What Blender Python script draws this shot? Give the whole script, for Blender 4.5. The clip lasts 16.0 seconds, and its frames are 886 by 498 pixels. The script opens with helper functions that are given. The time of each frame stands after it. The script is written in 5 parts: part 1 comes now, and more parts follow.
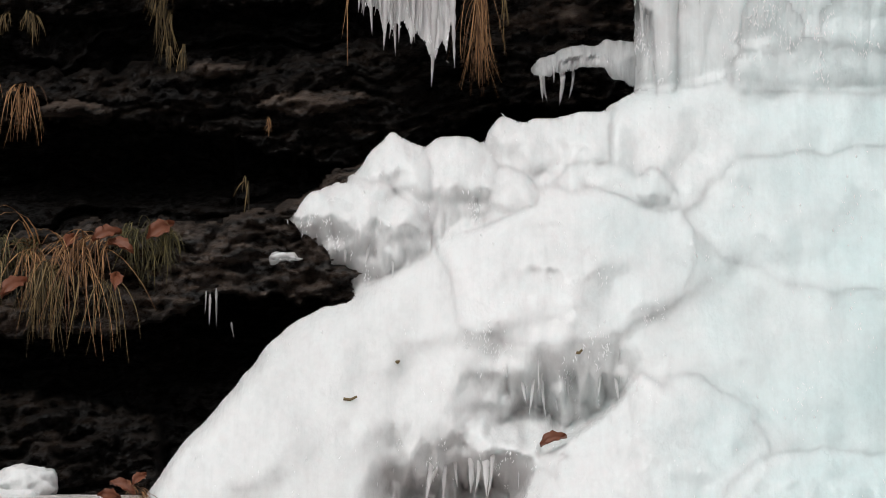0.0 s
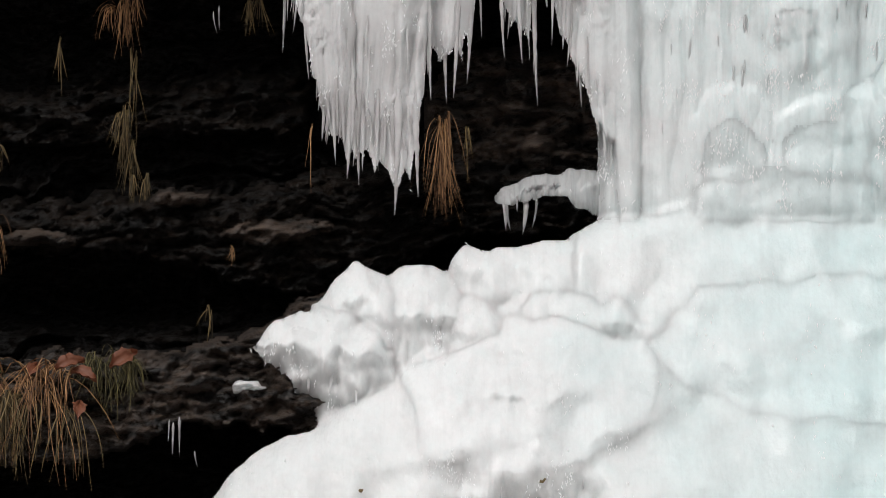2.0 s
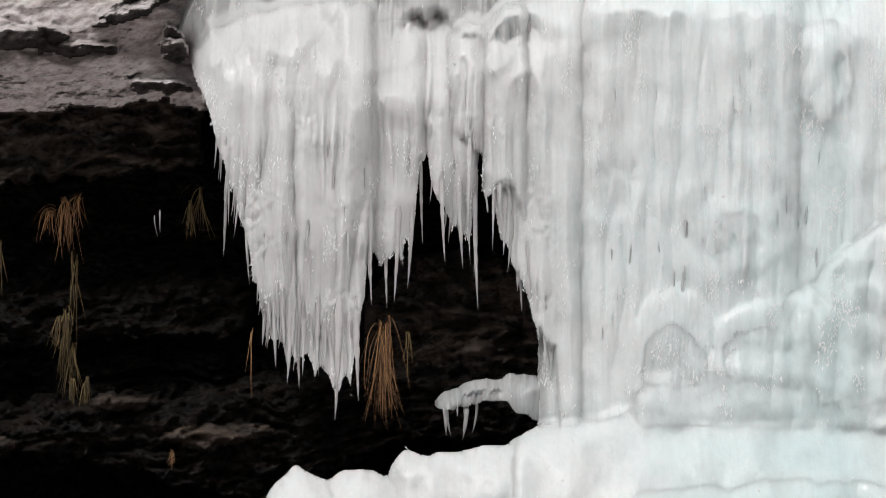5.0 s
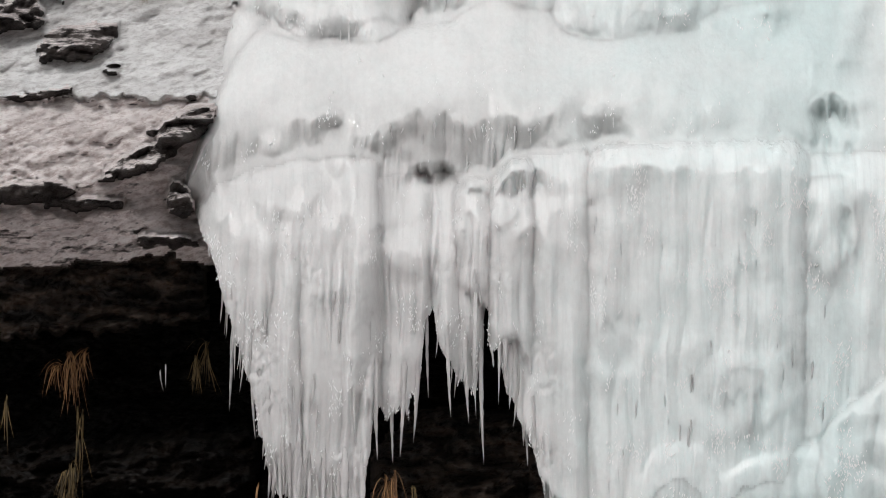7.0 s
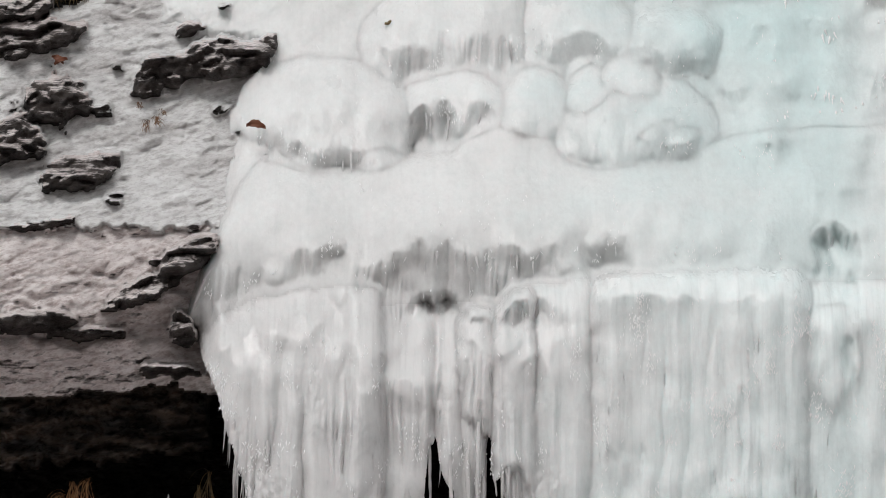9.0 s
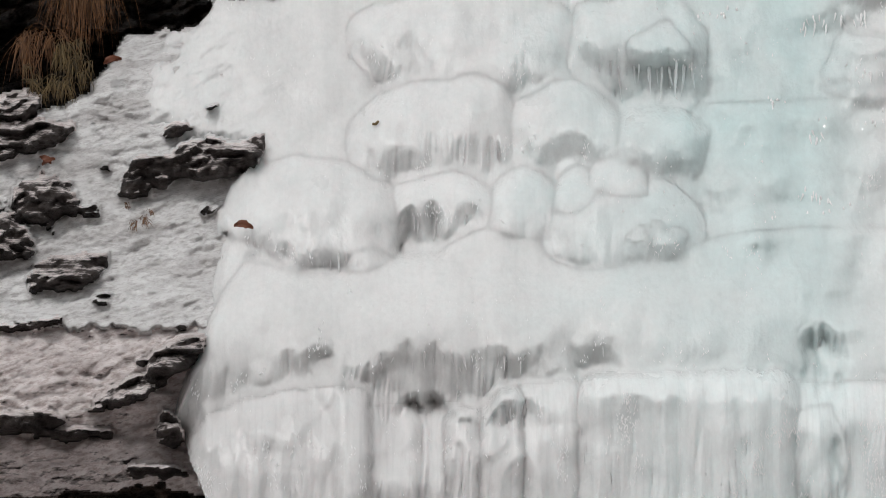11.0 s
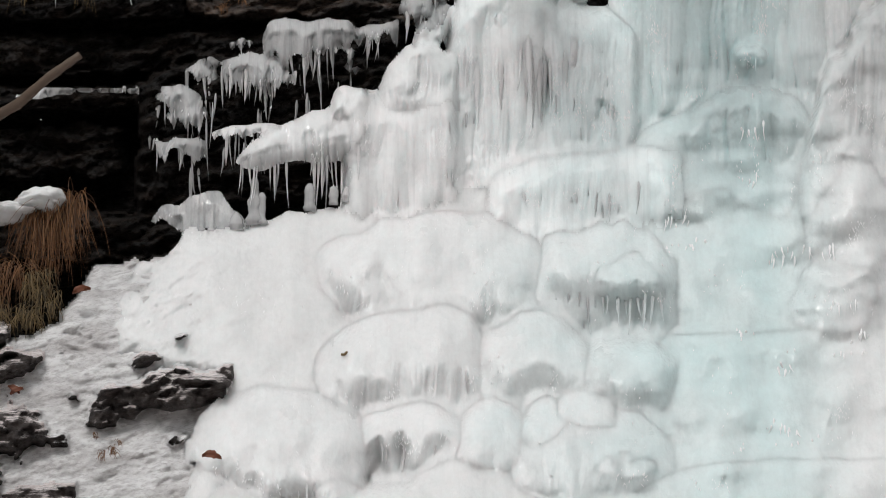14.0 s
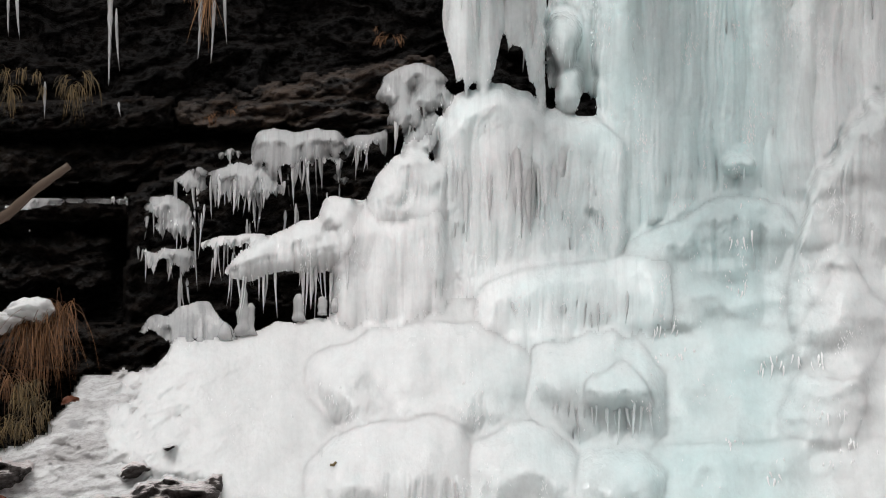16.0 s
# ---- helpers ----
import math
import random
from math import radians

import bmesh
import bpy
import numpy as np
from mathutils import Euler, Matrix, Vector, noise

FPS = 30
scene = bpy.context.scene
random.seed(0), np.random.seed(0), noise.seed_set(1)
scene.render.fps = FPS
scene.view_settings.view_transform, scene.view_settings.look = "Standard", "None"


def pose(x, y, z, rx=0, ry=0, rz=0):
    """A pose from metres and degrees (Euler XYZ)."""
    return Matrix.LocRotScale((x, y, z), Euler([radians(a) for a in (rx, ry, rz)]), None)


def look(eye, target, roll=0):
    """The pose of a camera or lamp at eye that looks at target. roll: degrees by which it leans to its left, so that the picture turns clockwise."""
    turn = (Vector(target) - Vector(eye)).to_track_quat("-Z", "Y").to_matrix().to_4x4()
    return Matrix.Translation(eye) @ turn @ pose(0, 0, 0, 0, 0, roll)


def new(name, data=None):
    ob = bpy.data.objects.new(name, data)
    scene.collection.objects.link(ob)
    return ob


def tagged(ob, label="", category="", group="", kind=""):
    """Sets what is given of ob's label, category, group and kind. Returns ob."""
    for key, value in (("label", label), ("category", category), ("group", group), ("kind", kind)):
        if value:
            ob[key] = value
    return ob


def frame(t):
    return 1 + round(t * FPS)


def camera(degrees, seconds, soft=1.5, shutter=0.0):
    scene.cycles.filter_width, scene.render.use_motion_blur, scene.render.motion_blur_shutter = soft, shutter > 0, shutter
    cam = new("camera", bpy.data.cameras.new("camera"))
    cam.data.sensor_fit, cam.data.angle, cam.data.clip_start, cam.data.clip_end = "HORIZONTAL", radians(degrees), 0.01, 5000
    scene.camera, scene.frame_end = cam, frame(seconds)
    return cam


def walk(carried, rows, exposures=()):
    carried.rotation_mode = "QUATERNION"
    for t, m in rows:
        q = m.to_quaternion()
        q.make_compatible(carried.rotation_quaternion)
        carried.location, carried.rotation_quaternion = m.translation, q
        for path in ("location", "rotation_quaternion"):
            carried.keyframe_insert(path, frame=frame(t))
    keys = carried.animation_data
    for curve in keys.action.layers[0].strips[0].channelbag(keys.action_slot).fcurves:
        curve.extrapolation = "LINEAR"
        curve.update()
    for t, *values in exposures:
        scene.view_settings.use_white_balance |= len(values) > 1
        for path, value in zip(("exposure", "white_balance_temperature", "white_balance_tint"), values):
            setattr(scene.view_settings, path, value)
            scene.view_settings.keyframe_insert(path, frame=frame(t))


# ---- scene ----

# ---------------------------------------------------------------- camera
# One standpoint on the approach to the fall; a long lens tilts slowly up the ice.
EYE = Vector((0.0, 0.0, 1.6))
REST = 2.5                      # tilt at the start, degrees above level
LENS = 10.0
cam = camera(LENS, 16.0, soft=0.9)
ROWS = [  # seconds, turn to the right, tilt above the start, lean
    (0.0, 0.000, 0.000, 0.000), (0.5, 0.190, 0.328, 0.052), (1.0, 0.294, 0.731, 0.090),
    (1.5, 0.326, 1.107, 0.040), (2.0, 0.414, 1.456, 0.019), (2.5, 0.523, 1.798, 0.061),
    (3.0, 0.692, 2.141, 0.096), (3.5, 0.875, 2.503, 0.043), (4.0, 1.009, 2.923, -0.062),
    (4.2, 1.061, 3.083, -0.080), (6.3, 1.117, 4.914, -0.060),
    (6.5, 1.100, 5.076, -0.037), (7.0, 1.031, 5.520, -0.067), (7.5, 1.019, 5.922, -0.064),
    (8.0, 1.031, 6.339, 0.007), (8.5, 1.012, 6.666, 0.023), (9.0, 0.985, 6.982, 0.040),
    (9.2, 0.972, 7.128, 0.020), (11.3, 1.180, 8.328, 0.009),
    (11.5, 1.218, 8.495, -0.007), (12.0, 1.342, 9.013, 0.034), (12.5, 1.445, 9.513, -0.002),
    (13.0, 1.448, 10.016, -0.040), (13.5, 1.489, 10.385, -0.120), (14.0, 1.513, 10.729, -0.065),
    (14.5, 1.536, 11.150, 0.020), (15.0, 1.549, 11.440, 0.100), (15.5, 1.578, 11.736, 0.062),
    (16.0, 1.615, 11.975, 0.050),
]
walk(cam, [(t, pose(*EYE, 90 + REST + tilt, lean, -turn)) for t, turn, tilt, lean in ROWS], [(0.0, -0.35), (3.0, -0.28), (6.5, -0.37), (9.0, -0.46), (11.5, -0.58), (12.5, -0.56), (14.0, -0.44), (16.0, -0.35)])

# ---------------------------------------------------------------- light: a bright overcast winter sky
world = bpy.data.worlds.new("overcast_sky")
scene.world = world
world.use_nodes = True
wn = world.node_tree
sky = wn.nodes.new("ShaderNodeTexSky")
sky.sky_type, sky.sun_disc = "NISHITA", False
sky.sun_elevation, sky.sun_rotation = radians(52), radians(204)
sky.dust_density, sky.ozone_density = 3.0, 1.0
pale = wn.nodes.new("ShaderNodeHueSaturation")
pale.inputs["Saturation"].default_value = 0.06
wn.links.new(sky.outputs[0], pale.inputs["Color"])
wn.links.new(pale.outputs[0], wn.nodes["Background"].inputs["Color"])
wn.nodes["Background"].inputs["Strength"].default_value = 0.145

sun = new("sun", bpy.data.lights.new("sun", "SUN"))
sun.data.energy, sun.data.angle, sun.data.color = 1.3, radians(16), (1.0, 0.985, 0.965)
sun.matrix_world = look((-2.2, -4.9, 7.6), (0, 0, 0))

# ---------------------------------------------------------------- the plan
# Marks (u across, v down) on a sheet 20 m ahead; out is metres towards the standpoint.
MARK = math.tan(radians(LENS / 2)) / 784


def grid_noise(x, y, seed=0):
    """Smooth gradient noise, about -1 to 1, one cell to the unit."""
    xi, yi = np.floor(x).astype(np.int64), np.floor(y).astype(np.int64)
    fx, fy = x - xi, y - yi

    def corner(i, j):
        h = ((xi + i) * 374761393 + (yi + j) * 668265263 + seed * 974711) & 0xFFFFFFFF
        h = ((h ^ (h >> 13)) * 1274126177) & 0xFFFFFFFF
        a = ((h ^ (h >> 16)) & 0xFFFF) / 65536.0 * 2 * math.pi
        return np.cos(a) * (fx - i) + np.sin(a) * (fy - j)

    sx, sy = fx * fx * fx * (fx * (fx * 6 - 15) + 10), fy * fy * fy * (fy * (fy * 6 - 15) + 10)
    top = corner(0, 0) * (1 - sx) + corner(1, 0) * sx
    low = corner(0, 1) * (1 - sx) + corner(1, 1) * sx
    return 1.5 * (top * (1 - sy) + low * sy)


def fbm(x, y, octaves=4, seed=0, gain=0.5):
    total, size = 0.0, 1.0
    for k in range(octaves):
        total = total + size * grid_noise(x * 2 ** k, y * 2 ** k, seed + 17 * k)
        size *= gain
    return total


def place(u, v, out):
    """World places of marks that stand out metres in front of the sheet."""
    u, v, out = np.broadcast_arrays(np.asarray(u, float), np.asarray(v, float), np.asarray(out, float))
    rise, side = radians(REST) + (441 - v) * MARK, (u - 784) * MARK
    y = 20.0 - out
    x = y * np.tan(side) / np.cos(rise)
    return np.stack([x, y, EYE.z + y * np.tan(rise)], -1)


def spot(u, v, out):
    return Vector(place(u, v, out).tolist())


LEAN_V = (-2400, -1900, -1420, -1300, -1100, -800, -690, -620, -540, -450, -100, 150, 200, 400, 600, 882, 1200)
LEAN_P = (-2.05, -1.80, -1.65, -1.50, -1.14, -0.60, -0.29, -0.18, -0.11, -0.08, -0.04, 0.00, 0.12, 0.48, 0.82, 1.24, 1.9)


def lean(v):
    """How far out the fall stands at the height v."""
    return np.interp(v, LEAN_V, LEAN_P)


def teeth(u, length, width, seed):
    """Lengths of a row of hanging drips along u."""
    rng = np.random.default_rng(seed)
    out = np.zeros_like(u)
    at, end = float(u.min()) - width, float(u.max()) + width
    while at < end:
        w = width * rng.uniform(0.5, 1.1)
        n = length * rng.uniform(0.05, 1.0) ** 1.6
        out = np.maximum(out, n * (1 - np.clip(np.abs(u - at) / w, 0, 1) ** 0.6))
        at += w * rng.uniform(0.6, 1.5)
    return out


class Relief:
    """A body whose skin is the union of slabs and lobes, each of them a part of its own."""

    def __init__(self, u0, u1, v0, v1, across, down):
        self.u, self.v = np.arange(u0, u1, across, float), np.arange(v0, v1, down, float)
        self.U, self.V = np.meshgrid(self.u, self.v)
        self.H = np.full(self.U.shape, -9.0)
        self.who = np.full(self.U.shape, -1)
        self.parts, self.corner, self.across, self.down = [], (0, 0), across, down
        self.cover = np.ones(self.U.shape)

    def sheet(self, du, dv):
        self.corner = (du, dv)

    def window(self, u0, u1, v0, v1):
        """The rows and columns of the skin that hold this box."""
        i0, i1 = np.searchsorted(self.u, (u0, u1))
        j0, j1 = np.searchsorted(self.v, (v0, v1))
        return slice(max(j0 - 1, 0), j1 + 1), slice(max(i0 - 1, 0), i1 + 1)

    def join(self, box, h, inside, name, soft, cover=1.0, feather=1.0):
        k = len(self.parts)
        self.parts.append(name)
        H, who = self.H[box], self.who[box]
        h = np.where(inside, h, -9.0)
        win = h > H
        d = np.abs(h - H)
        bump = np.where(d < soft, (soft - d) ** 2 / (4 * soft), 0.0) * feather if soft else 0.0
        self.cover[box] = np.where(win & inside, cover, self.cover[box])
        self.H[box] = np.maximum(h, H) + bump
        who[win & inside] = k

    def line(self, pairs):
        return np.array(pairs, float).reshape(-1, 2) + self.corner

    def slab(self, name, top, bottom, out=0.0, hang=1.0, rim=30, curl=0.1, side=25, drip=0, tooth=16, soft=0.04, seed=1, wave=6, cover=1.0, sink=0.0, fade=0, flank=1.0):
        """Ice or rock between two edges; hang 1 stands upright, 0 follows the lean of the fall."""
        a, b = self.line(top), self.line(bottom)
        lo, hi = max(a[0, 0], b[0, 0]), min(a[-1, 0], b[-1, 0])
        box = self.window(lo - 20, hi + 20, a[:, 1].min() - 3 * wave, b[:, 1].max() + drip + 3 * wave + 6)
        U, V = self.U[box], self.V[box]
        wob = wave * fbm(U / 45, V / 45, 3, seed)
        ta, tb = np.interp(U[0], a[:, 0], a[:, 1])[None, :], np.interp(U[0], b[:, 0], b[:, 1])[None, :]
        vt = ta + wob
        if drip:
            vb = tb - 0.25 * drip + (teeth(U[0], drip, tooth, seed) + teeth(U[0], 0.35 * drip, 0.5 * tooth, seed + 3))[None, :] + 2 * grid_noise(U / 6, V / 20, seed)
        else:
            vb = tb + wob
        edge = np.minimum(U - lo, hi - U) + 0.6 * wob
        inside = (V > vt) & (V < vb) & (edge > 0)
        h = out + hang * lean(0.5 * (ta + tb)) + (1 - hang) * lean(V)
        t = np.clip((V - vt) / rim, 0, 1)
        h = h - curl * (1 - np.sqrt(1 - (1 - t) ** 2))
        s = np.clip(edge / side, 0, 1)
        h = h - flank * curl * (1 - np.sqrt(1 - (1 - s) ** 2))
        if sink:
            h = h - sink * np.clip((V - ta) / (tb - ta), 0, 1) ** 2
        if not drip and fade:
            e = 1 - np.clip((vb - V) / fade, 0, 1)
            h = h - 0.13 * e * e
        if drip:
            e = np.clip((vb - V) / (0.5 * tooth), 0, 1)
            h = h - 0.04 * (1 - np.sqrt(1 - (1 - e) ** 2))
        feather = np.clip(np.minimum(np.minimum(V - vt, vb - V), edge) / 16, 0, 1)
        self.join(box, h, inside, name, soft, cover, feather * feather * (3 - 2 * feather))

    def lobe(self, name, u, v, a, up, down, d, out=0.0, turn=0.0, drip=0, tooth=14, soft=0.07, seed=1, rough=0.12, melt=1, cover=1.0, moat=0.1):
        """A rounded swelling about (u, v), standing d metres out; melt lets it lie on the slope."""
        u, v = u + self.corner[0], v + self.corner[1]
        c, s = math.cos(radians(turn)), math.sin(radians(turn))
        reach = 1.5 * (max(a, up, down) if turn else a)
        box = self.window(u - reach, u + reach, v - 1.5 * max(up, a * abs(s)), v + 1.5 * max(down, a * abs(s)) + drip)
        U, V = self.U[box], self.V[box]
        near = 0.5 * (a + up)
        X = U - u + 0.16 * near * fbm(U / near, V / near, 2, seed + 7)
        Y = V - v + 0.16 * near * fbm(U / near, V / near, 2, seed + 8)
        x, y = c * X + s * Y, -s * X + c * Y
        low = down
        if drip:
            low = down - 0.3 * drip + teeth(U[0], drip, tooth, seed)[None, :]
        wear = 1 + (0.5 * (0.2 + rough) * fbm(U / 90, V / 90, 2, seed + 5) if melt else rough * fbm(U / 40, V / 40, 5, seed + 5))
        r = ((np.abs(x) / a) ** 2.2 + (np.abs(y) / np.where(y < 0, up, low)) ** 2.2) * wear
        inside = r < 1
        if melt:
            # a dome that lies on the slope: round above, drawn in a little below
            seat = y - 0.4 * down
            q = np.where(seat < 0, (-seat / (up + 0.4 * down)) ** 2.0, 0.62 * (seat / np.maximum(0.6 * down, low - 0.4 * down)) ** 2.5)
            q = np.clip(((np.abs(x) / a) ** 2.0 + q) * wear, 0, 1)
            drop = max(d, lean(v + down) - lean(v - up) + 0.6 * d)
            h = lean(v + 0.6 * down) + 0.10 + 0.6 * out - drop * (1 - np.sqrt(1 - q))
            # the crease that meltwater keeps open round its top
            ring = np.exp(-((np.sqrt(r) - 1.02) / 0.16) ** 2) * np.clip(0.5 - 1.2 * y / up, 0, 1)
            self.H[box] = np.where(self.who[box] >= 0, self.H[box] - moat * d * ring, self.H[box])
        elif name == "rock_block":
            # a broken block, craggy in front
            crag = grid_noise((U + 0.5 * V) / 22, (V - 0.3 * U) / 17, seed) + 0.6 * grid_noise(U / 9, V / 11, seed + 1)
            h = lean(V) + out - 0.03 + 0.7 * d * np.clip(1 - r, 0, 1) ** 0.4 + 0.028 * crag
        else:
            full = np.clip(1 - r, 0, 1)
            sharp = np.clip(0.35 + 0.65 * y / down, 0.15, 1)      # soft above, overhanging below
            h = lean(v + 0.5 * down) + out + d * (full * (1 - sharp) + np.sqrt(full) * sharp - 0.5)
            h = h + np.where(V < v, 0.55, 0.15) * (lean(V) - lean(v))
        self.join(box, h, inside, name, soft, cover, np.clip(2.5 * (1 - r), 0, 1))

    def boulder(self, name, top, bottom, d, out=0.0, drip=0, tooth=13, side=60, lump=0.02, wave=5, soft=0.05, seed=1, seat=0.78, arch=0.7, under=1.0, spread=0):
        """A dome that rises out of the slope along its upper edge, swells and is drawn in again under its brow."""
        a, b = self.line(top), self.line(bottom)
        lo, hi = max(a[0, 0], b[0, 0]) - spread, min(a[-1, 0], b[-1, 0]) + spread
        box = self.window(lo - 10, hi + 10, a[:, 1].min() - 3 * wave, b[:, 1].max() + 1.2 * drip + 3 * wave + 6)
        U, V = self.U[box], self.V[box]
        wob = wave * fbm(U / 40, V / 40, 3, seed)
        ta, tb = np.interp(U[0], a[:, 0], a[:, 1])[None, :], np.interp(U[0], b[:, 0], b[:, 1])[None, :]
        vt, vb = ta + wob, tb + 0.8 * wob
        if drip:
            vb = vb - 0.25 * drip + (teeth(U[0], drip, tooth, seed) + teeth(U[0], 0.35 * drip, 0.5 * tooth, seed + 3))[None, :]
        edge = np.minimum(U - lo, hi - U) + 0.6 * wob
        inside = (V > vt) & (V < vb) & (edge > 0)
        s = np.clip(edge / side, 0, 1)
        tall = np.maximum(tb - ta, 1.0)
        w = np.sqrt(1 - (1 - s) ** 2) * np.clip(tall / (0.6 * tall.max()), 0.05, 1) ** 0.5
        T = np.clip((V - vt) / tall, 0, 1.3)
        far, near = lean(ta) + out - 0.02, lean(ta + seat * tall) + out + d * w
        q = np.clip(T / seat, 0, 1)
        h = far + (near - far) * ((1 - arch) * q + arch * np.sqrt(1 - (1 - q) ** 2))
        h = h - under * d * np.clip((T - seat) / (1.02 - seat), 0, 1.3) ** 2
        h = h - 0.06 * np.clip((T - 0.75) / 0.25, 0, 1) ** 2
        blend = np.sqrt(1 - (1 - s) ** 2)
        h = blend * h + (1 - blend) * (lean(V) + out - 0.05)
        if drip:
            h = h + 0.022 * np.clip((T - 0.25) / 0.5, 0, 1) * (2 * np.abs(grid_noise((U + 0.12 * wob * V / 40) / 13, V / 170, seed + 6)) - 0.5)
        h = h + w * lump * (fbm(U / 60, V / 46, 2, seed + 2) + 0.12 * fbm(U / 22, V / 18, 2, seed + 4))
        feather = np.clip(np.minimum(np.minimum(V - vt, vb - V), edge) / 24, 0, 1)
        self.join(box, h, inside, name, soft, 1.0, feather * feather * (3 - 2 * feather))

    def swell(self, u, v, a, b, d, turn=0.0, seed=1):
        """Raises a soft hump, or with d below nothing a dent."""
        u, v = u + self.corner[0], v + self.corner[1]
        box = self.window(u - 2 * max(a, b), u + 2 * max(a, b), v - 2 * max(a, b), v + 2 * max(a, b))
        U, V = self.U[box], self.V[box]
        c, s = math.cos(radians(turn)), math.sin(radians(turn))
        X = U - u + 0.25 * a * fbm(U / a, V / a, 2, seed + 3)
        Y = V - v + 0.25 * b * fbm(U / a, V / a, 2, seed + 5)
        r = ((c * X + s * Y) / a) ** 2 + ((-s * X + c * Y) / b) ** 2
        self.H[box] = np.where(self.who[box] >= 0, self.H[box] + d * np.clip(1 - r / 2.2, 0, 1) ** 2, self.H[box])

    def brow(self, line, d, up=80, down=24, drip=0, tooth=12, seed=1, ends=60):
        """A lip that swells towards the line from above and drops away under it, fringed with drips."""
        a = self.line(line)
        box = self.window(a[0, 0], a[-1, 0], a[:, 1].min() - up - 20, a[:, 1].max() + down + drip + 20)
        U, V = self.U[box], self.V[box]
        at = np.interp(U[0], a[:, 0], a[:, 1])[None, :] + 7 * fbm(U / 45, V / 200, 3, seed)
        fringe = at
        if drip:
            fringe = at + (teeth(U[0], drip, tooth, seed) + teeth(U[0], 0.4 * drip, 0.5 * tooth, seed + 3))[None, :]
        rise = np.clip((V - at) / up + 1, 0, 1)
        drop = np.clip((V - fringe) / down, 0, 1)
        x = np.clip(np.minimum(U - a[0, 0], a[-1, 0] - U) / ends, 0, 1)
        much = rise ** 2 * (1.5 - 0.5 * rise) * (1 - drop * drop * (3 - 2 * drop)) * x * x * (3 - 2 * x)
        much = much * np.clip(1 + 0.7 * fbm(U / 70, V / 400, 2, seed + 9), 0.35, 1.4)
        self.H[box] = np.where(self.who[box] >= 0, self.H[box] + d * much, self.H[box])

    def niche(self, u, v, a, b, d, drip=20, tooth=10, seed=1):
        """A hollow under a dripping lip, running out again below."""
        u, v = u + self.corner[0], v + self.corner[1]
        box = self.window(u - 1.5 * a, u + 1.5 * a, v - 1.3 * b, v + 1.3 * b + drip)
        U, V = self.U[box], self.V[box]
        x = (U - u + 0.3 * a * fbm(U / a, V / a, 2, seed)) / a
        top = v - b * np.clip(1 - x * x, 0, 1) ** 0.2 + teeth(U[0], drip, tooth, seed)[None, :]
        e = (V - top) / np.maximum(v + b - top, 4)
        deep = np.clip(e / 0.16, 0, 1) * np.clip(1 - e, 0, 1) ** 0.7 * np.clip(1 - np.abs(x) ** 3, 0, 1)
        deep = deep * np.clip(0.65 + 1.2 * fbm(U / 34, V / 120, 2, seed + 2), 0.35, 1)
        self.H[box] = np.where(self.who[box] >= 0, self.H[box] - d * deep, self.H[box])

    def hollow(self, u0, u1, v0, v1, d, soft):
        """Lets a stretch of the slope lie deeper."""
        u0, u1, v0, v1 = u0 + self.corner[0], u1 + self.corner[0], v0 + self.corner[1], v1 + self.corner[1]
        box = self.window(u0 - soft, u1 + soft, v0 - soft, v1 + soft)
        U, V = self.U[box], self.V[box]
        a, b = 0.5 * (u1 - u0) + 0.5 * soft, 0.5 * (v1 - v0) + 0.5 * soft
        r = np.hypot((U - 0.5 * (u0 + u1)) / a, (V - 0.5 * (v0 + v1)) / b) + 0.2 * fbm(U / 150, V / 100, 2, int(u0))
        m = np.clip((1 - r) / 0.55, 0, 1)
        self.H[box] = np.where(self.who[box] >= 0, self.H[box] - d * m * m * (3 - 2 * m), self.H[box])

    def cave(self, u0, u1, v0, v1, d, back):
        """Draws the face in more and more from v0 down to v1, and out again over back marks."""
        u0, u1, v0, v1 = u0 + self.corner[0], u1 + self.corner[0], v0 + self.corner[1], v1 + self.corner[1]
        box = self.window(u0, u1, v0 - 40, v1 + back + 40)
        U, V = self.U[box], self.V[box]
        low = V + 26 * fbm(U / 70, V / 90, 3, int(u0))
        m = np.clip((low - v0) / (v1 - v0), 0, 1)
        m = m * m * np.clip(1 - (low - v1) / back, 0, 1)
        x = np.clip(np.minimum(U - u0, u1 - U) / (0.3 * (u1 - u0)), 0, 1)
        self.H[box] = np.where(self.who[box] >= 0, self.H[box] - d * m * x * x * (3 - 2 * x), self.H[box])

    def calm(self, passes=2):
        """Melts the joints between the parts."""
        there = (self.who >= 0).astype(float)
        h = np.where(self.who >= 0, self.H, 0.0)
        for _ in range(passes):
            for axis in (0, 1):
                a = np.roll(h, 1, axis) + 2 * h + np.roll(h, -1, axis)
                b = np.roll(there, 1, axis) + 2 * there + np.roll(there, -1, axis)
                h = np.where(there > 0, a / np.maximum(b, 1e-9), 0.0)
        self.H = np.where(self.who >= 0, h, self.H)

    def surface(self, u, v):
        """How far out the skin stands at a mark, looking upwards for it where there is none."""
        i, j = int(round((u - self.u[0]) / self.across)), int(round((v - self.v[0]) / self.down))
        i, j = min(max(i, 0), len(self.u) - 1), min(max(j, 0), len(self.v) - 1)
        while j > 0 and self.who[j, i] < 0:
            j -= 1
        return self.v[j], float(self.H[j, i])

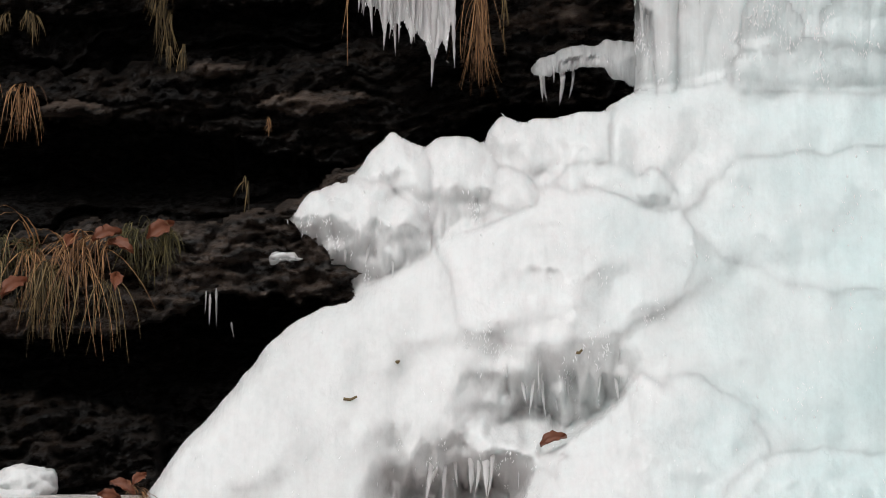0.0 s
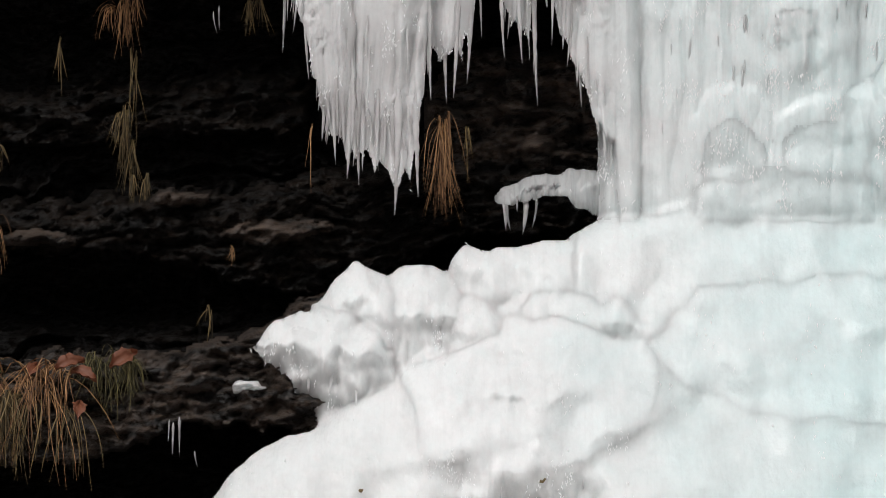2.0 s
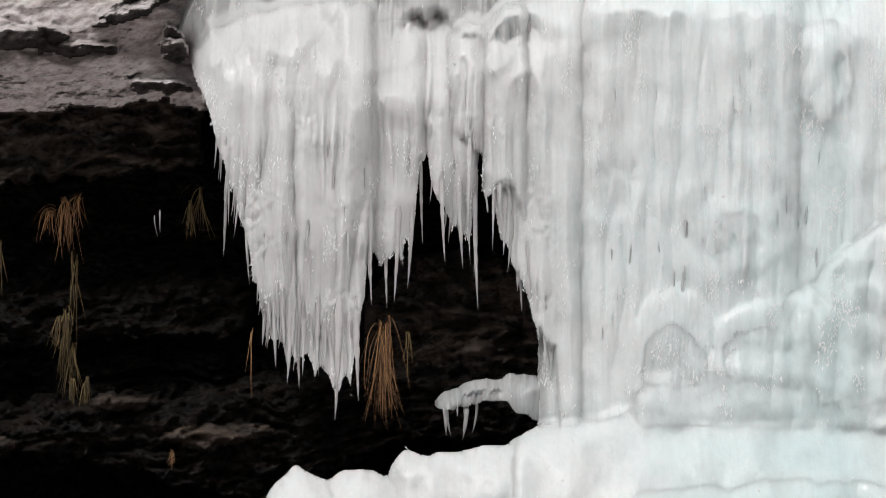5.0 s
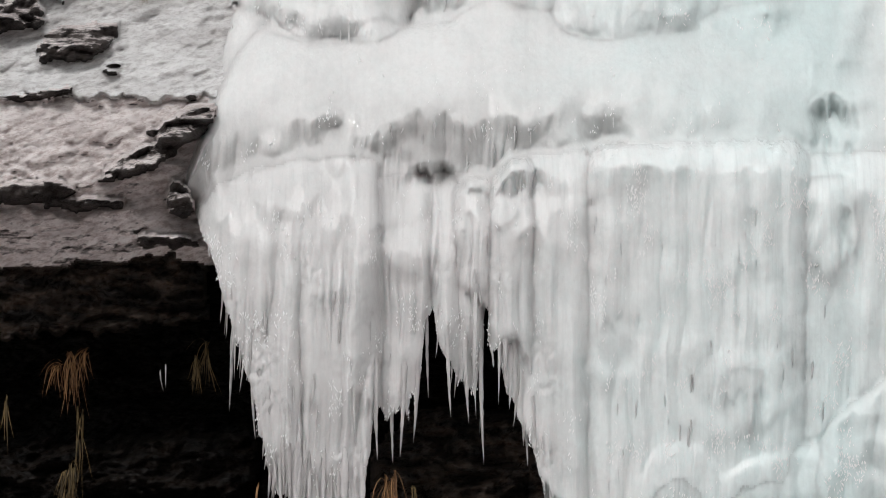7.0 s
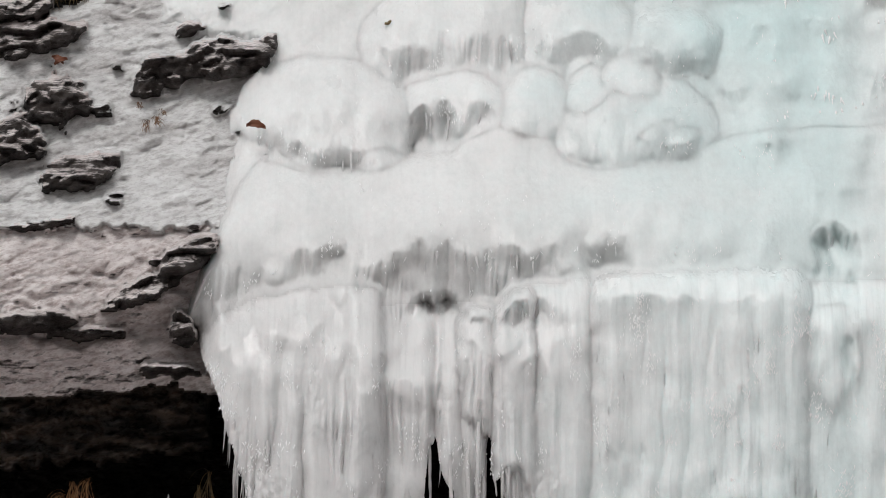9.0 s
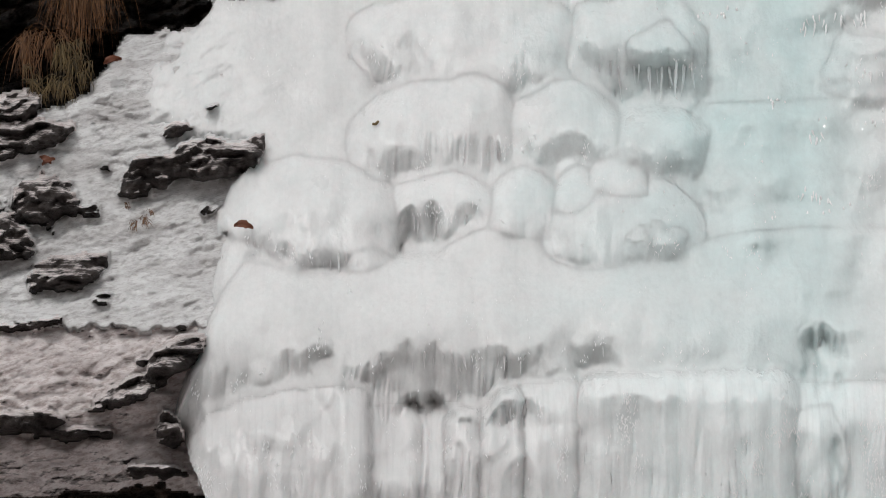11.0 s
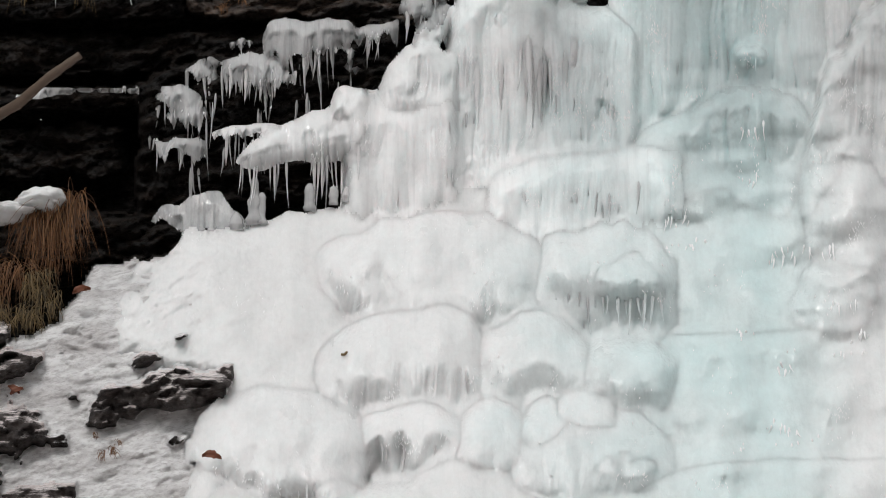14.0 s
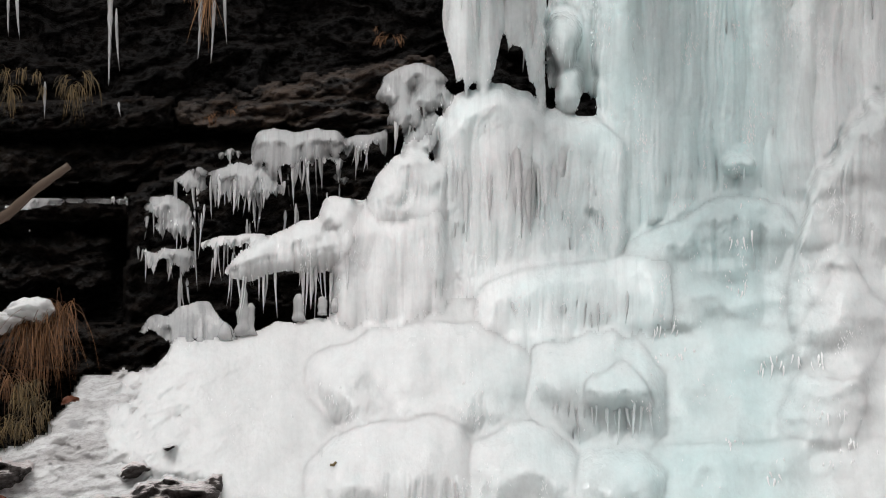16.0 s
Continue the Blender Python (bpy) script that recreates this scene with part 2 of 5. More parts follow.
    def steep(self):
        """1 where the skin stands upright, 0 where it lies flat."""
        h = self.H.copy()
        for _ in range(6):
            h[1:-1] = 0.25 * h[:-2] + 0.5 * h[1:-1] + 0.25 * h[2:]
        slope = np.gradient(h, axis=0) / (self.down * MARK * 20)
        return 1 - np.clip((slope - 0.12) / 0.4, 0, 1)

    @staticmethod
    def pieces(own):
        """A number for each connected patch of equal cells."""
        n, m = own.shape
        cut = np.ones((n, m), bool)
        cut[:, 1:] = own[:, 1:] != own[:, :-1]
        run = np.cumsum(cut.reshape(-1)).reshape(n, m) - 1
        root = np.arange(run.max() + 1)
        same = own[1:] == own[:-1]
        pair = np.unique(np.stack([run[:-1][same], run[1:][same]], 1), axis=0)

        def find(i):
            while root[i] != i:
                root[i] = root[root[i]]
                i = root[i]
            return i

        for x, y in pair.tolist():
            x, y = find(x), find(y)
            if x != y:
                root[max(x, y)] = min(x, y)
        for i in range(len(root)):
            root[i] = find(i)
        first = np.full(len(root), -1)
        flat = root[run].reshape(-1)
        ids, at = np.unique(flat, return_index=True)
        first[ids] = at
        return first[flat].reshape(n, m)

    def settle(self, own, least=240):
        """Hands small crumbs to their neighbours and numbers the patches that stay."""
        for _ in range(4):
            lab = self.pieces(own)
            size = np.bincount(lab.reshape(-1), minlength=own.size)[lab]
            crumb = (size < least) & (own >= 0)
            if not crumb.any():
                break
            for _ in range(12):
                best = np.full(own.shape, -1)
                for dy, dx in ((0, 1), (0, -1), (1, 0), (-1, 0)):
                    near, bad = np.roll(own, (dy, dx), (0, 1)), np.roll(crumb, (dy, dx), (0, 1))
                    best = np.where((best < 0) & (near >= 0) & ~bad, near, best)
                take = crumb & (best >= 0)
                own = np.where(take, best, own)
                crumb = crumb & ~take
        lab = np.where(own >= 0, self.pieces(own), -1)
        lab[crumb] = -1
        ids = np.unique(lab[lab >= 0])
        self.kind_of = {int(i): int(own.reshape(-1)[i]) for i in ids}
        return lab

    def trim(self, rounds=9):
        """Smooths the outline of the body, so that its edge does not follow the net."""
        on = self.who >= 0
        rim = on & ~(np.roll(on, 1, 0) & np.roll(on, -1, 0) & np.roll(on, 1, 1) & np.roll(on, -1, 1))
        rim[[0, -1]] = False
        rim[:, [0, -1]] = False
        a, b = self.U.copy(), self.V.copy()
        for _ in range(rounds):
            sa, sb, n = a * 2.0, b * 2.0, np.full(a.shape, 2.0)
            for dy in (-1, 0, 1):
                for dx in (-1, 0, 1):
                    if dy or dx:
                        r = np.roll(rim, (dy, dx), (0, 1))
                        sa += np.where(r, np.roll(a, (dy, dx), (0, 1)), 0)
                        sb += np.where(r, np.roll(b, (dy, dx), (0, 1)), 0)
                        n += r
            a, b = np.where(rim, sa / n, a), np.where(rim, sb / n, b)
        return a, b

    def build(self, parent, stuff, labels={}, bare=False, least=240):
        """One mesh for each part, all on one skin."""
        A, B = self.trim()
        P = place(A, B, self.H)
        n, m = self.U.shape
        # past the rim the skin is carried on, so that the rim is shaded like the rest
        full, on = self.H.copy(), self.who >= 0
        for _ in range(3):
            total, count = np.zeros_like(full), np.zeros_like(full)
            for dy, dx in ((0, 1), (0, -1), (1, 0), (-1, 0)):
                near = np.roll(on, (dy, dx), (0, 1))
                total += np.where(near, np.roll(full, (dy, dx), (0, 1)), 0)
                count += near
            full = np.where(~on & (count > 0), total / np.maximum(count, 1), full)
            on = on | (count > 0)
        S = place(self.U, self.V, full)
        du = np.gradient(S, axis=1)
        dv = np.gradient(S, axis=0)
        N = np.cross(dv, du)
        N /= np.linalg.norm(N, axis=2, keepdims=True) + 1e-12
        N = N.reshape(-1, 3)
        flat = P.reshape(-1, 3)
        idx = np.arange(n * m).reshape(n, m)
        quad = np.stack([idx[1:, :-1], idx[1:, 1:], idx[:-1, 1:], idx[:-1, :-1]], -1).reshape(-1, 4)
        w = self.who.reshape(-1)[quad]
        ok = (w >= 0).all(1)
        owner = self.settle(np.where(ok, w.max(1), -1).reshape(n - 1, m - 1), least).reshape(-1)
        made = {}
        order = np.argsort(owner, kind="stable")
        ids, first = np.unique(owner[order], return_index=True)
        for k, chosen in zip(ids, np.split(order, first[1:])):
            if k < 0:
                continue
            name, q = self.parts[self.kind_of[k]], quad[np.sort(chosen)]
            used, inv = np.unique(q, return_inverse=True)
            mesh = bpy.data.meshes.new(name)
            mesh.vertices.add(len(used))
            mesh.vertices.foreach_set("co", flat[used].ravel())
            mesh.loops.add(q.size)
            mesh.loops.foreach_set("vertex_index", inv.reshape(-1).astype(np.int32))
            mesh.polygons.add(len(q))
            mesh.polygons.foreach_set("loop_start", np.arange(0, q.size, 4, dtype=np.int32))
            mesh.update(calc_edges=True)
            mesh.polygons.foreach_set("use_smooth", np.ones(len(q), bool))
            mesh.normals_split_custom_set_from_vertices(N[used])
            if bare:
                mesh.attributes.new("cover", "FLOAT", "POINT").data.foreach_set("value", self.cover.reshape(-1)[used].astype(np.float32))
            mesh.materials.append(stuff[name])
            ob = new(name, mesh)
            ob.parent = parent
            if name in labels:
                tagged(ob, labels[name])
            made[k] = ob
        return made


def empty(name, at=(0, 0, 0)):
    ob = new(name)
    ob.location = at
    return ob


def part(name, mesh, material, parent=None, label=""):
    mesh.materials.append(material)
    ob = new(name, mesh)
    if parent is not None:
        ob.parent = parent
        ob.matrix_parent_inverse = parent.matrix_basis.inverted()
    if label:
        tagged(ob, label)
    return ob


def mesh_from(name, verts, faces, smooth=True):
    mesh = bpy.data.meshes.new(name)
    mesh.from_pydata([tuple(v) for v in verts], [], faces)
    mesh.polygons.foreach_set("use_smooth", [smooth] * len(mesh.polygons))
    mesh.update()
    return mesh


# ---------------------------------------------------------------- materials
def material(name):
    m = bpy.data.materials.new(name)
    m.use_nodes = True
    t = m.node_tree
    return m, t, t.nodes["Principled BSDF"]


def node(t, kind, **inputs):
    n = t.nodes.new(kind)
    for key, value in inputs.items():
        n.inputs[key.replace("_", " ")].default_value = value
    return n


def noise_at(t, scale, detail=4.0, stretch=(1, 1, 1), rough=0.55, turn=0.0):
    g = t.nodes.new("ShaderNodeNewGeometry")
    mp = t.nodes.new("ShaderNodeMapping")
    mp.vector_type = "TEXTURE"
    mp.inputs["Scale"].default_value = [1 / q for q in stretch]
    mp.inputs["Rotation"].default_value = (0, radians(turn), 0)
    n = node(t, "ShaderNodeTexNoise", Scale=scale, Detail=detail, Roughness=rough)
    t.links.new(g.outputs["Position"], mp.inputs["Vector"])
    t.links.new(mp.outputs[0], n.inputs["Vector"])
    return n.outputs["Fac"]


def ramp(t, fac, *stops):
    r = t.nodes.new("ShaderNodeValToRGB")
    e = r.color_ramp.elements
    while len(e) < len(stops):
        e.new(0.5)
    for k, (at, col) in enumerate(stops):
        e[k].position = at
        e[k].color = (*col, 1) if len(col) == 3 else col
    t.links.new(fac, r.inputs[0])
    return r.outputs[0]


def mix(t, fac, a, b, how="MIX"):
    m = t.nodes.new("ShaderNodeMix")
    m.data_type, m.blend_type = "RGBA", how
    for value, socket in ((fac, m.inputs[0]), (a, m.inputs[6]), (b, m.inputs[7])):
        if hasattr(value, "links"):
            t.links.new(value, socket)
        else:
            socket.default_value = value if socket == m.inputs[0] else (*value, 1)
    return m.outputs[2]


def bumped(t, b, fac, strength, distance):
    n = node(t, "ShaderNodeBump", Strength=strength, Distance=distance)
    t.links.new(fac, n.inputs["Height"])
    old = b.inputs["Normal"].links
    if old:
        t.links.new(old[0].from_socket, n.inputs["Normal"])
    t.links.new(n.outputs[0], b.inputs["Normal"])


def ice_material(name, white, glass, rough, streaks=0.7, sink=0.8, blue=(0.80, 0.955, 0.96), thin=False, rime=0.0):
    """Milky ice: white where it is full of air or faces up, glassy in streaks, greener where it is thick."""
    m, t, b = material(name)
    streak = noise_at(t, 45, 5, (1.0, 0.05, 0.06), 0.6)
    cloud = noise_at(t, 2.6, 3, (1, 1, 0.7))
    patch = noise_at(t, 3.4, 6, (1, 0.3, 0.75), 0.6)
    wisp = noise_at(t, 13, 4, (1, 0.12, 0.45), 0.6)
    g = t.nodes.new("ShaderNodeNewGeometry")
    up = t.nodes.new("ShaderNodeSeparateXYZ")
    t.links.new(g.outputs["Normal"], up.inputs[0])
    # upward faces whiter: settled snow, and some shading put into the colour
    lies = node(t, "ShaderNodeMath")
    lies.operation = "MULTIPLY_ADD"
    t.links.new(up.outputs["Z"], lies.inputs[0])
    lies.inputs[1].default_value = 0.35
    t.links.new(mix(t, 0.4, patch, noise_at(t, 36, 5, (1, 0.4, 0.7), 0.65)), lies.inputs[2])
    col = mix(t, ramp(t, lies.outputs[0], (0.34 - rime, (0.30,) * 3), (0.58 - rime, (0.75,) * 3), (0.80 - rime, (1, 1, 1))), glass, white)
    col = mix(t, ramp(t, wisp, (0.50, (0, 0, 0)), (0.72, (0.75 * streaks,) * 3)), col, glass)
    col = mix(t, ramp(t, streak, (0.50, (0, 0, 0)), (0.74, (streaks,) * 3)), col, glass)
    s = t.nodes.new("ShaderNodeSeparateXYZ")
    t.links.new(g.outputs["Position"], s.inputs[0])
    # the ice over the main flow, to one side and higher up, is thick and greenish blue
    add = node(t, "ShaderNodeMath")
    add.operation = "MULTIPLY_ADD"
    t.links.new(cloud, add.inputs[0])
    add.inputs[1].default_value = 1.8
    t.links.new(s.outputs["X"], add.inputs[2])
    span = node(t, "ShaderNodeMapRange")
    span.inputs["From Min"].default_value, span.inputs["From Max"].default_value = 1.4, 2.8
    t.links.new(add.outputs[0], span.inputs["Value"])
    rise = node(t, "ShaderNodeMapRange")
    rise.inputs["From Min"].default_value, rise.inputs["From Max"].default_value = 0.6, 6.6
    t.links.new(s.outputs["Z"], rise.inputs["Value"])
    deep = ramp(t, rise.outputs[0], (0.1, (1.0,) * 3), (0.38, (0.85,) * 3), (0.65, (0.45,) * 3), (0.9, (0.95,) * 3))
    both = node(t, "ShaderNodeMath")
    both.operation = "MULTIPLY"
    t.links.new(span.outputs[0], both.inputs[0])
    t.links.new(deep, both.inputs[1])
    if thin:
        # over the rock's hollow, thin grey ice, its darkening put into the colour
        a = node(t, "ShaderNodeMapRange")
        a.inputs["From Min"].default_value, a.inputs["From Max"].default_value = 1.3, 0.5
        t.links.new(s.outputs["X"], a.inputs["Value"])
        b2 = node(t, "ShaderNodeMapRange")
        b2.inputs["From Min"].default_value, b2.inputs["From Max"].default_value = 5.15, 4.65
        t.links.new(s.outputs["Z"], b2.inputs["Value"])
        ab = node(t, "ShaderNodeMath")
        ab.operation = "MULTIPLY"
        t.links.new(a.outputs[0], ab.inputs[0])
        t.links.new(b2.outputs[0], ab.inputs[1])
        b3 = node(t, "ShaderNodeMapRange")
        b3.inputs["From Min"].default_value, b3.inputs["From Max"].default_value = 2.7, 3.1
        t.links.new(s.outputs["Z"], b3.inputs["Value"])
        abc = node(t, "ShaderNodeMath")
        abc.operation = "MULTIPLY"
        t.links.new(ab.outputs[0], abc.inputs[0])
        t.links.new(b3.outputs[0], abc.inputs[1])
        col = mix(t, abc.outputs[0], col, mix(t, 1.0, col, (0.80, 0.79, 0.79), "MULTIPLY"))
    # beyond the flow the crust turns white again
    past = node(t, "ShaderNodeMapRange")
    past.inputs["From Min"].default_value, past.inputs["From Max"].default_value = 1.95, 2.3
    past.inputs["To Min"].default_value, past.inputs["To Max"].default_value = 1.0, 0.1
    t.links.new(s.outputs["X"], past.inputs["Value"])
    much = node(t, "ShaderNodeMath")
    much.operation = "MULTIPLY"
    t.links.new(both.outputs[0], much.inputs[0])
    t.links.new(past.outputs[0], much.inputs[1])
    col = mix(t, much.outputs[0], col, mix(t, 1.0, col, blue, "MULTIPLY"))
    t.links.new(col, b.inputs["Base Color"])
    t.links.new(ramp(t, patch, (0.35, (rough * 0.6,) * 3), (0.65, (rough,) * 3)), b.inputs["Roughness"])
    b.inputs["IOR"].default_value = 1.31
    b.inputs["Subsurface Weight"].default_value = sink
    b.inputs["Subsurface Radius"].default_value = (0.9, 1.0, 1.0)
    b.inputs["Subsurface Scale"].default_value = 0.08
    bumped(t, b, streak, 0.75 * streaks, 0.008)
    bumped(t, b, noise_at(t, 55, 3, (1, 0.3, 0.7)), 0.65, 0.005)
    bumped(t, b, noise_at(t, 16, 3, (1, 0.4, 0.7)), 0.12, 0.012)
    # wet film that glints on its small facets
    b.inputs["Coat Weight"].default_value = 0.6
    b.inputs["Coat Roughness"].default_value = 0.04
    b.inputs["Coat IOR"].default_value = 1.33
    film = node(t, "ShaderNodeBump", Strength=0.8, Distance=0.007)
    t.links.new(noise_at(t, 75, 1, (1, 0.12, 0.5), 0.5), film.inputs["Height"])
    t.links.new(film.outputs[0], b.inputs["Coat Normal"])
    return m, t, b


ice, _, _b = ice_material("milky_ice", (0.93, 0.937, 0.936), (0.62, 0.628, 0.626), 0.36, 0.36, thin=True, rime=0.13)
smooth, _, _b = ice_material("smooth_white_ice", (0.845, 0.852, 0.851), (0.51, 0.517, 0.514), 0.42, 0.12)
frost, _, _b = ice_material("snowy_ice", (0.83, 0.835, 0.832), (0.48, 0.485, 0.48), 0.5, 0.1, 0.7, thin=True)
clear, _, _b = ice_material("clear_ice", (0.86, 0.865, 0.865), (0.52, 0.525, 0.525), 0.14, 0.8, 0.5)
_b.inputs["Transmission Weight"].default_value = 0.4


# specks in this white stand in for glints off wet ice
glint_white, _t, _b = material("white_painted_glint")
_b.inputs["Base Color"].default_value = (0.96, 0.965, 0.965, 1)
_b.inputs["Roughness"].default_value = 0.06
_b.inputs["IOR"].default_value = 1.31


def rock_material(name, dark, light, wet, frosting=0.0, speck=14, tones=None, gloss=0.4):
    m, t, b = material(name)
    layers = noise_at(t, 5, 6, (1, 1, 4.5), 0.65)
    spots = noise_at(t, 30, 4, (1, 1, 1.5), 0.7)
    col = mix(t, ramp(t, layers, (0.4, (0, 0, 0)), (0.72, (1, 1, 1))), dark, light)
    col = mix(t, ramp(t, spots, (0.62, (0, 0, 0)), (0.8, (0.6, 0.6, 0.6))), col, (0.045, 0.026, 0.015))
    rough = ramp(t, spots, (0.3, (wet,) * 3), (0.7, (0.75,) * 3))
    if frosting:
        g = t.nodes.new("ShaderNodeNewGeometry")
        s = t.nodes.new("ShaderNodeSeparateXYZ")
        t.links.new(g.outputs["Normal"], s.inputs[0])
        a = node(t, "ShaderNodeMath")
        a.operation = "MULTIPLY_ADD"
        t.links.new(s.outputs["Z"], a.inputs[0])
        a.inputs[1].default_value = 0.3
        t.links.new(mix(t, 0.55, noise_at(t, 0.45 * speck, 5, (1, 1, 2.2), 0.65), noise_at(t, 1.8 * speck, 7, (0.55, 0.8, 3.2), 0.72)), a.inputs[2])
        held = t.nodes.new("ShaderNodeAttribute")
        held.attribute_name = "cover"
        much = node(t, "ShaderNodeMath")
        much.operation = "MULTIPLY_ADD"
        t.links.new(held.outputs["Fac"], much.inputs[0])
        much.inputs[1].default_value = frosting
        t.links.new(a.outputs[0], much.inputs[2])
        where = ramp(t, much.outputs[0], (0.60, (0, 0, 0)), (0.72, (1, 1, 1)))
        tone = mix(t, ramp(t, noise_at(t, 44, 6, (0.6, 0.5, 1.5), 0.75, -14), (0.38, (0, 0, 0)), (0.54, (1, 1, 1))), *tones)
        thick = ramp(t, noise_at(t, 5, 6, (0.6, 0.3, 1.8), 0.65, -8), (0.36, (0.74, 0.72, 0.715)), (0.56, (1, 1, 1)))
        tone = mix(t, 1.0, tone, thick, "MULTIPLY")
        col = mix(t, where, col, tone)
        rough = mix(t, where, rough, (0.28, 0.28, 0.28))
    t.links.new(col, b.inputs["Base Color"])
    t.links.new(rough, b.inputs["Roughness"])
    t.links.new(ramp(t, spots, (0.42, (0.02,) * 3), (0.60, (gloss,) * 3)), b.inputs["Specular IOR Level"])
    if frosting:
        bumped(t, b, noise_at(t, 30, 8, (0.7, 0.5, 1.7), 0.75, -14), 0.9, 0.025)
    else:
        bumped(t, b, noise_at(t, 12, 8, (0.8, 0.8, 2.6), 0.7, 8), 0.9, 0.04)
    bumped(t, b, noise_at(t, 60, 4, (1, 1, 1.6)), 0.35, 0.006)
    return m


# near black: shade of the recesses is put into the wet rock's colour
rock = rock_material("wet_shade_dark_rock", (0.0014, 0.001, 0.0008), (0.0065, 0.0045, 0.0035), 0.5, gloss=0.3)
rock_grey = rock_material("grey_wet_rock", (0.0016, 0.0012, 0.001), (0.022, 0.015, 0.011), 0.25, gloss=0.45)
rock_brown = rock_material("brown_earthy_rock", (0.006, 0.0044, 0.0036), (0.13, 0.092, 0.07), 0.22, gloss=0.9)
rock_frost = rock_material("frosted_rock", (0.024, 0.020, 0.019), (0.10, 0.084, 0.078), 0.4, 0.42, 12, ((0.66, 0.56, 0.54), (0.98, 0.915, 0.90)))
rock_rime = rock_material("rimed_rock", (0.016, 0.013, 0.012), (0.08, 0.07, 0.064), 0.4, 0.46, 11, ((0.68, 0.66, 0.655), (0.95, 0.945, 0.94)))
# dark floor of the unseen bank added behind the standpoint
added_bank = rock_material("unseen_bank_floor", (0.02, 0.017, 0.014), (0.07, 0.06, 0.05), 0.8)


def straw_material(name, a, b2, rough=0.6):
    m, t, b = material(name)
    o = t.nodes.new("ShaderNodeNewGeometry")
    t.links.new(ramp(t, o.outputs["Random Per Island"], (0.0, a), (1.0, b2)), b.inputs["Base Color"])
    b.inputs["Roughness"].default_value = rough
    return m


straw = straw_material("dry_straw", (0.09, 0.034, 0.012), (0.50, 0.27, 0.12))
straw_moss = straw_material("mossy_grass", (0.018, 0.016, 0.005), (0.16, 0.13, 0.045))
straw_dark = straw_material("dead_grass", (0.03, 0.022, 0.008), (0.24, 0.16, 0.065))
straw_rust = straw_material("rusty_grass", (0.06, 0.025, 0.010), (0.30, 0.14, 0.055))
leaf_brown = straw_material("dry_leaf", (0.09, 0.026, 0.010), (0.19, 0.055, 0.02))
bark = straw_material("bare_bark", (0.075, 0.05, 0.034), (0.10, 0.066, 0.044))

# ---------------------------------------------------------------- ground and rock
SHEETS = dict(foot=(0, 0), curtain=(158, -457), lip=(162, -864), shelf=(154, -1092), steps=(226, -1488), crown=(251, -1874))

R = Relief(-420, 2260, -2420, 1130, 5, 4)
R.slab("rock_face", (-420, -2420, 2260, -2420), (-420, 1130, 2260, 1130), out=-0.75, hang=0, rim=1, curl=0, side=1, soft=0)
R.sheet(*SHEETS["foot"])
R.slab("rock_ledge", (-420, 150, 0, 135, 200, 125, 400, 112, 560, 98, 700, 60, 900, 40, 1200, 20), (-420, 215, 0, 222, 200, 218, 330, 228, 450, 262, 640, 300, 900, 190, 1200, 180), out=-0.34, rim=60, curl=0.25, wave=14, seed=3)
R.slab("brown_ledge", (280, 420, 330, 400, 420, 390, 500, 365, 600, 300, 680, 290), (280, 560, 330, 540, 420, 515, 520, 532, 680, 545), out=-0.18, hang=0.6, rim=50, curl=0.2, wave=14, seed=4)
R.slab("brown_ledge", (-420, 430, 0, 420, 120, 405, 320, 392), (-420, 600, 0, 590, 200, 590, 320, 545), out=-0.22, hang=0.6, rim=50, curl=0.2, wave=14, seed=5)
R.slab("rock_ledge", (-420, 700, 0, 690, 150, 700, 290, 740), (-420, 900, 0, 900, 290, 900), out=-0.5, hang=0.4, rim=80, curl=0.3, wave=16, seed=6)
R.slab("brown_ledge", (820, -60, 880, -130, 960, -150, 1150, -120), (820, 175, 950, 165, 1150, 160), out=-0.38, rim=60, curl=0.2, wave=12, seed=7)
R.lobe("brown_ledge", 1018, 38, 30, 30, 30, .2, out=-0.3, seed=61, rough=0.4, soft=0, melt=0)
R.lobe("brown_ledge", 388, 126, 48, 14, 12, .16, out=-0.24, turn=8, seed=62, rough=0.6, soft=0, melt=0)
R.lobe("brown_ledge", 130, 195, 70, 14, 12, .14, out=-0.26, seed=63, rough=0.6, soft=0, melt=0)
R.lobe("brown_ledge", 560, 180, 90, 26, 20, .16, out=-0.3, turn=-8, seed=64, rough=0.6, soft=0, melt=0)
R.slab("rock_ledge", (-420, -60, 200, -70, 620, -120), (-420, 30, 200, 25, 620, 0), out=-0.62, rim=60, curl=0.2, wave=14, seed=8)
R.sheet(*SHEETS["shelf"])
# the frosted slab beside the lip of the fall
R.slab("frosted_slab", (-500, 90, 70, 55, 130, 30, 180, 0, 250, -24, 520, -34), (-500, 740, 0, 705, 200, 690, 300, 668, 360, 640, 400, 560, 520, 400), out=-0.05, hang=0, rim=20, curl=0.05, wave=12, seed=11)
for q, (u, v, a, up, dn, d) in enumerate(((95, 180, 60, 44, 38, .34), (25, 252, 62, 44, 34, .30), (140, 308, 72, 36, 30, .32), (40, 75, 85, 34, 26, .28), (30, 20, 60, 28, 22, .3), (335, 52, 28, 17, 15, .16), (390, 193, 18, 10, 10, .12), (200, 350, 16, 9, 9, .12), (180, 195, 20, 12, 12, .12), (80, 395, 60, 8, 8, .1), (345, 400, 14, 9, 8, .1))):
    R.lobe("rock_block", u, v, a, up, dn, 0.5 * d, out=0.04, turn=-8, seed=20 + q, rough=0.6, soft=0, cover=-0.22, melt=0)
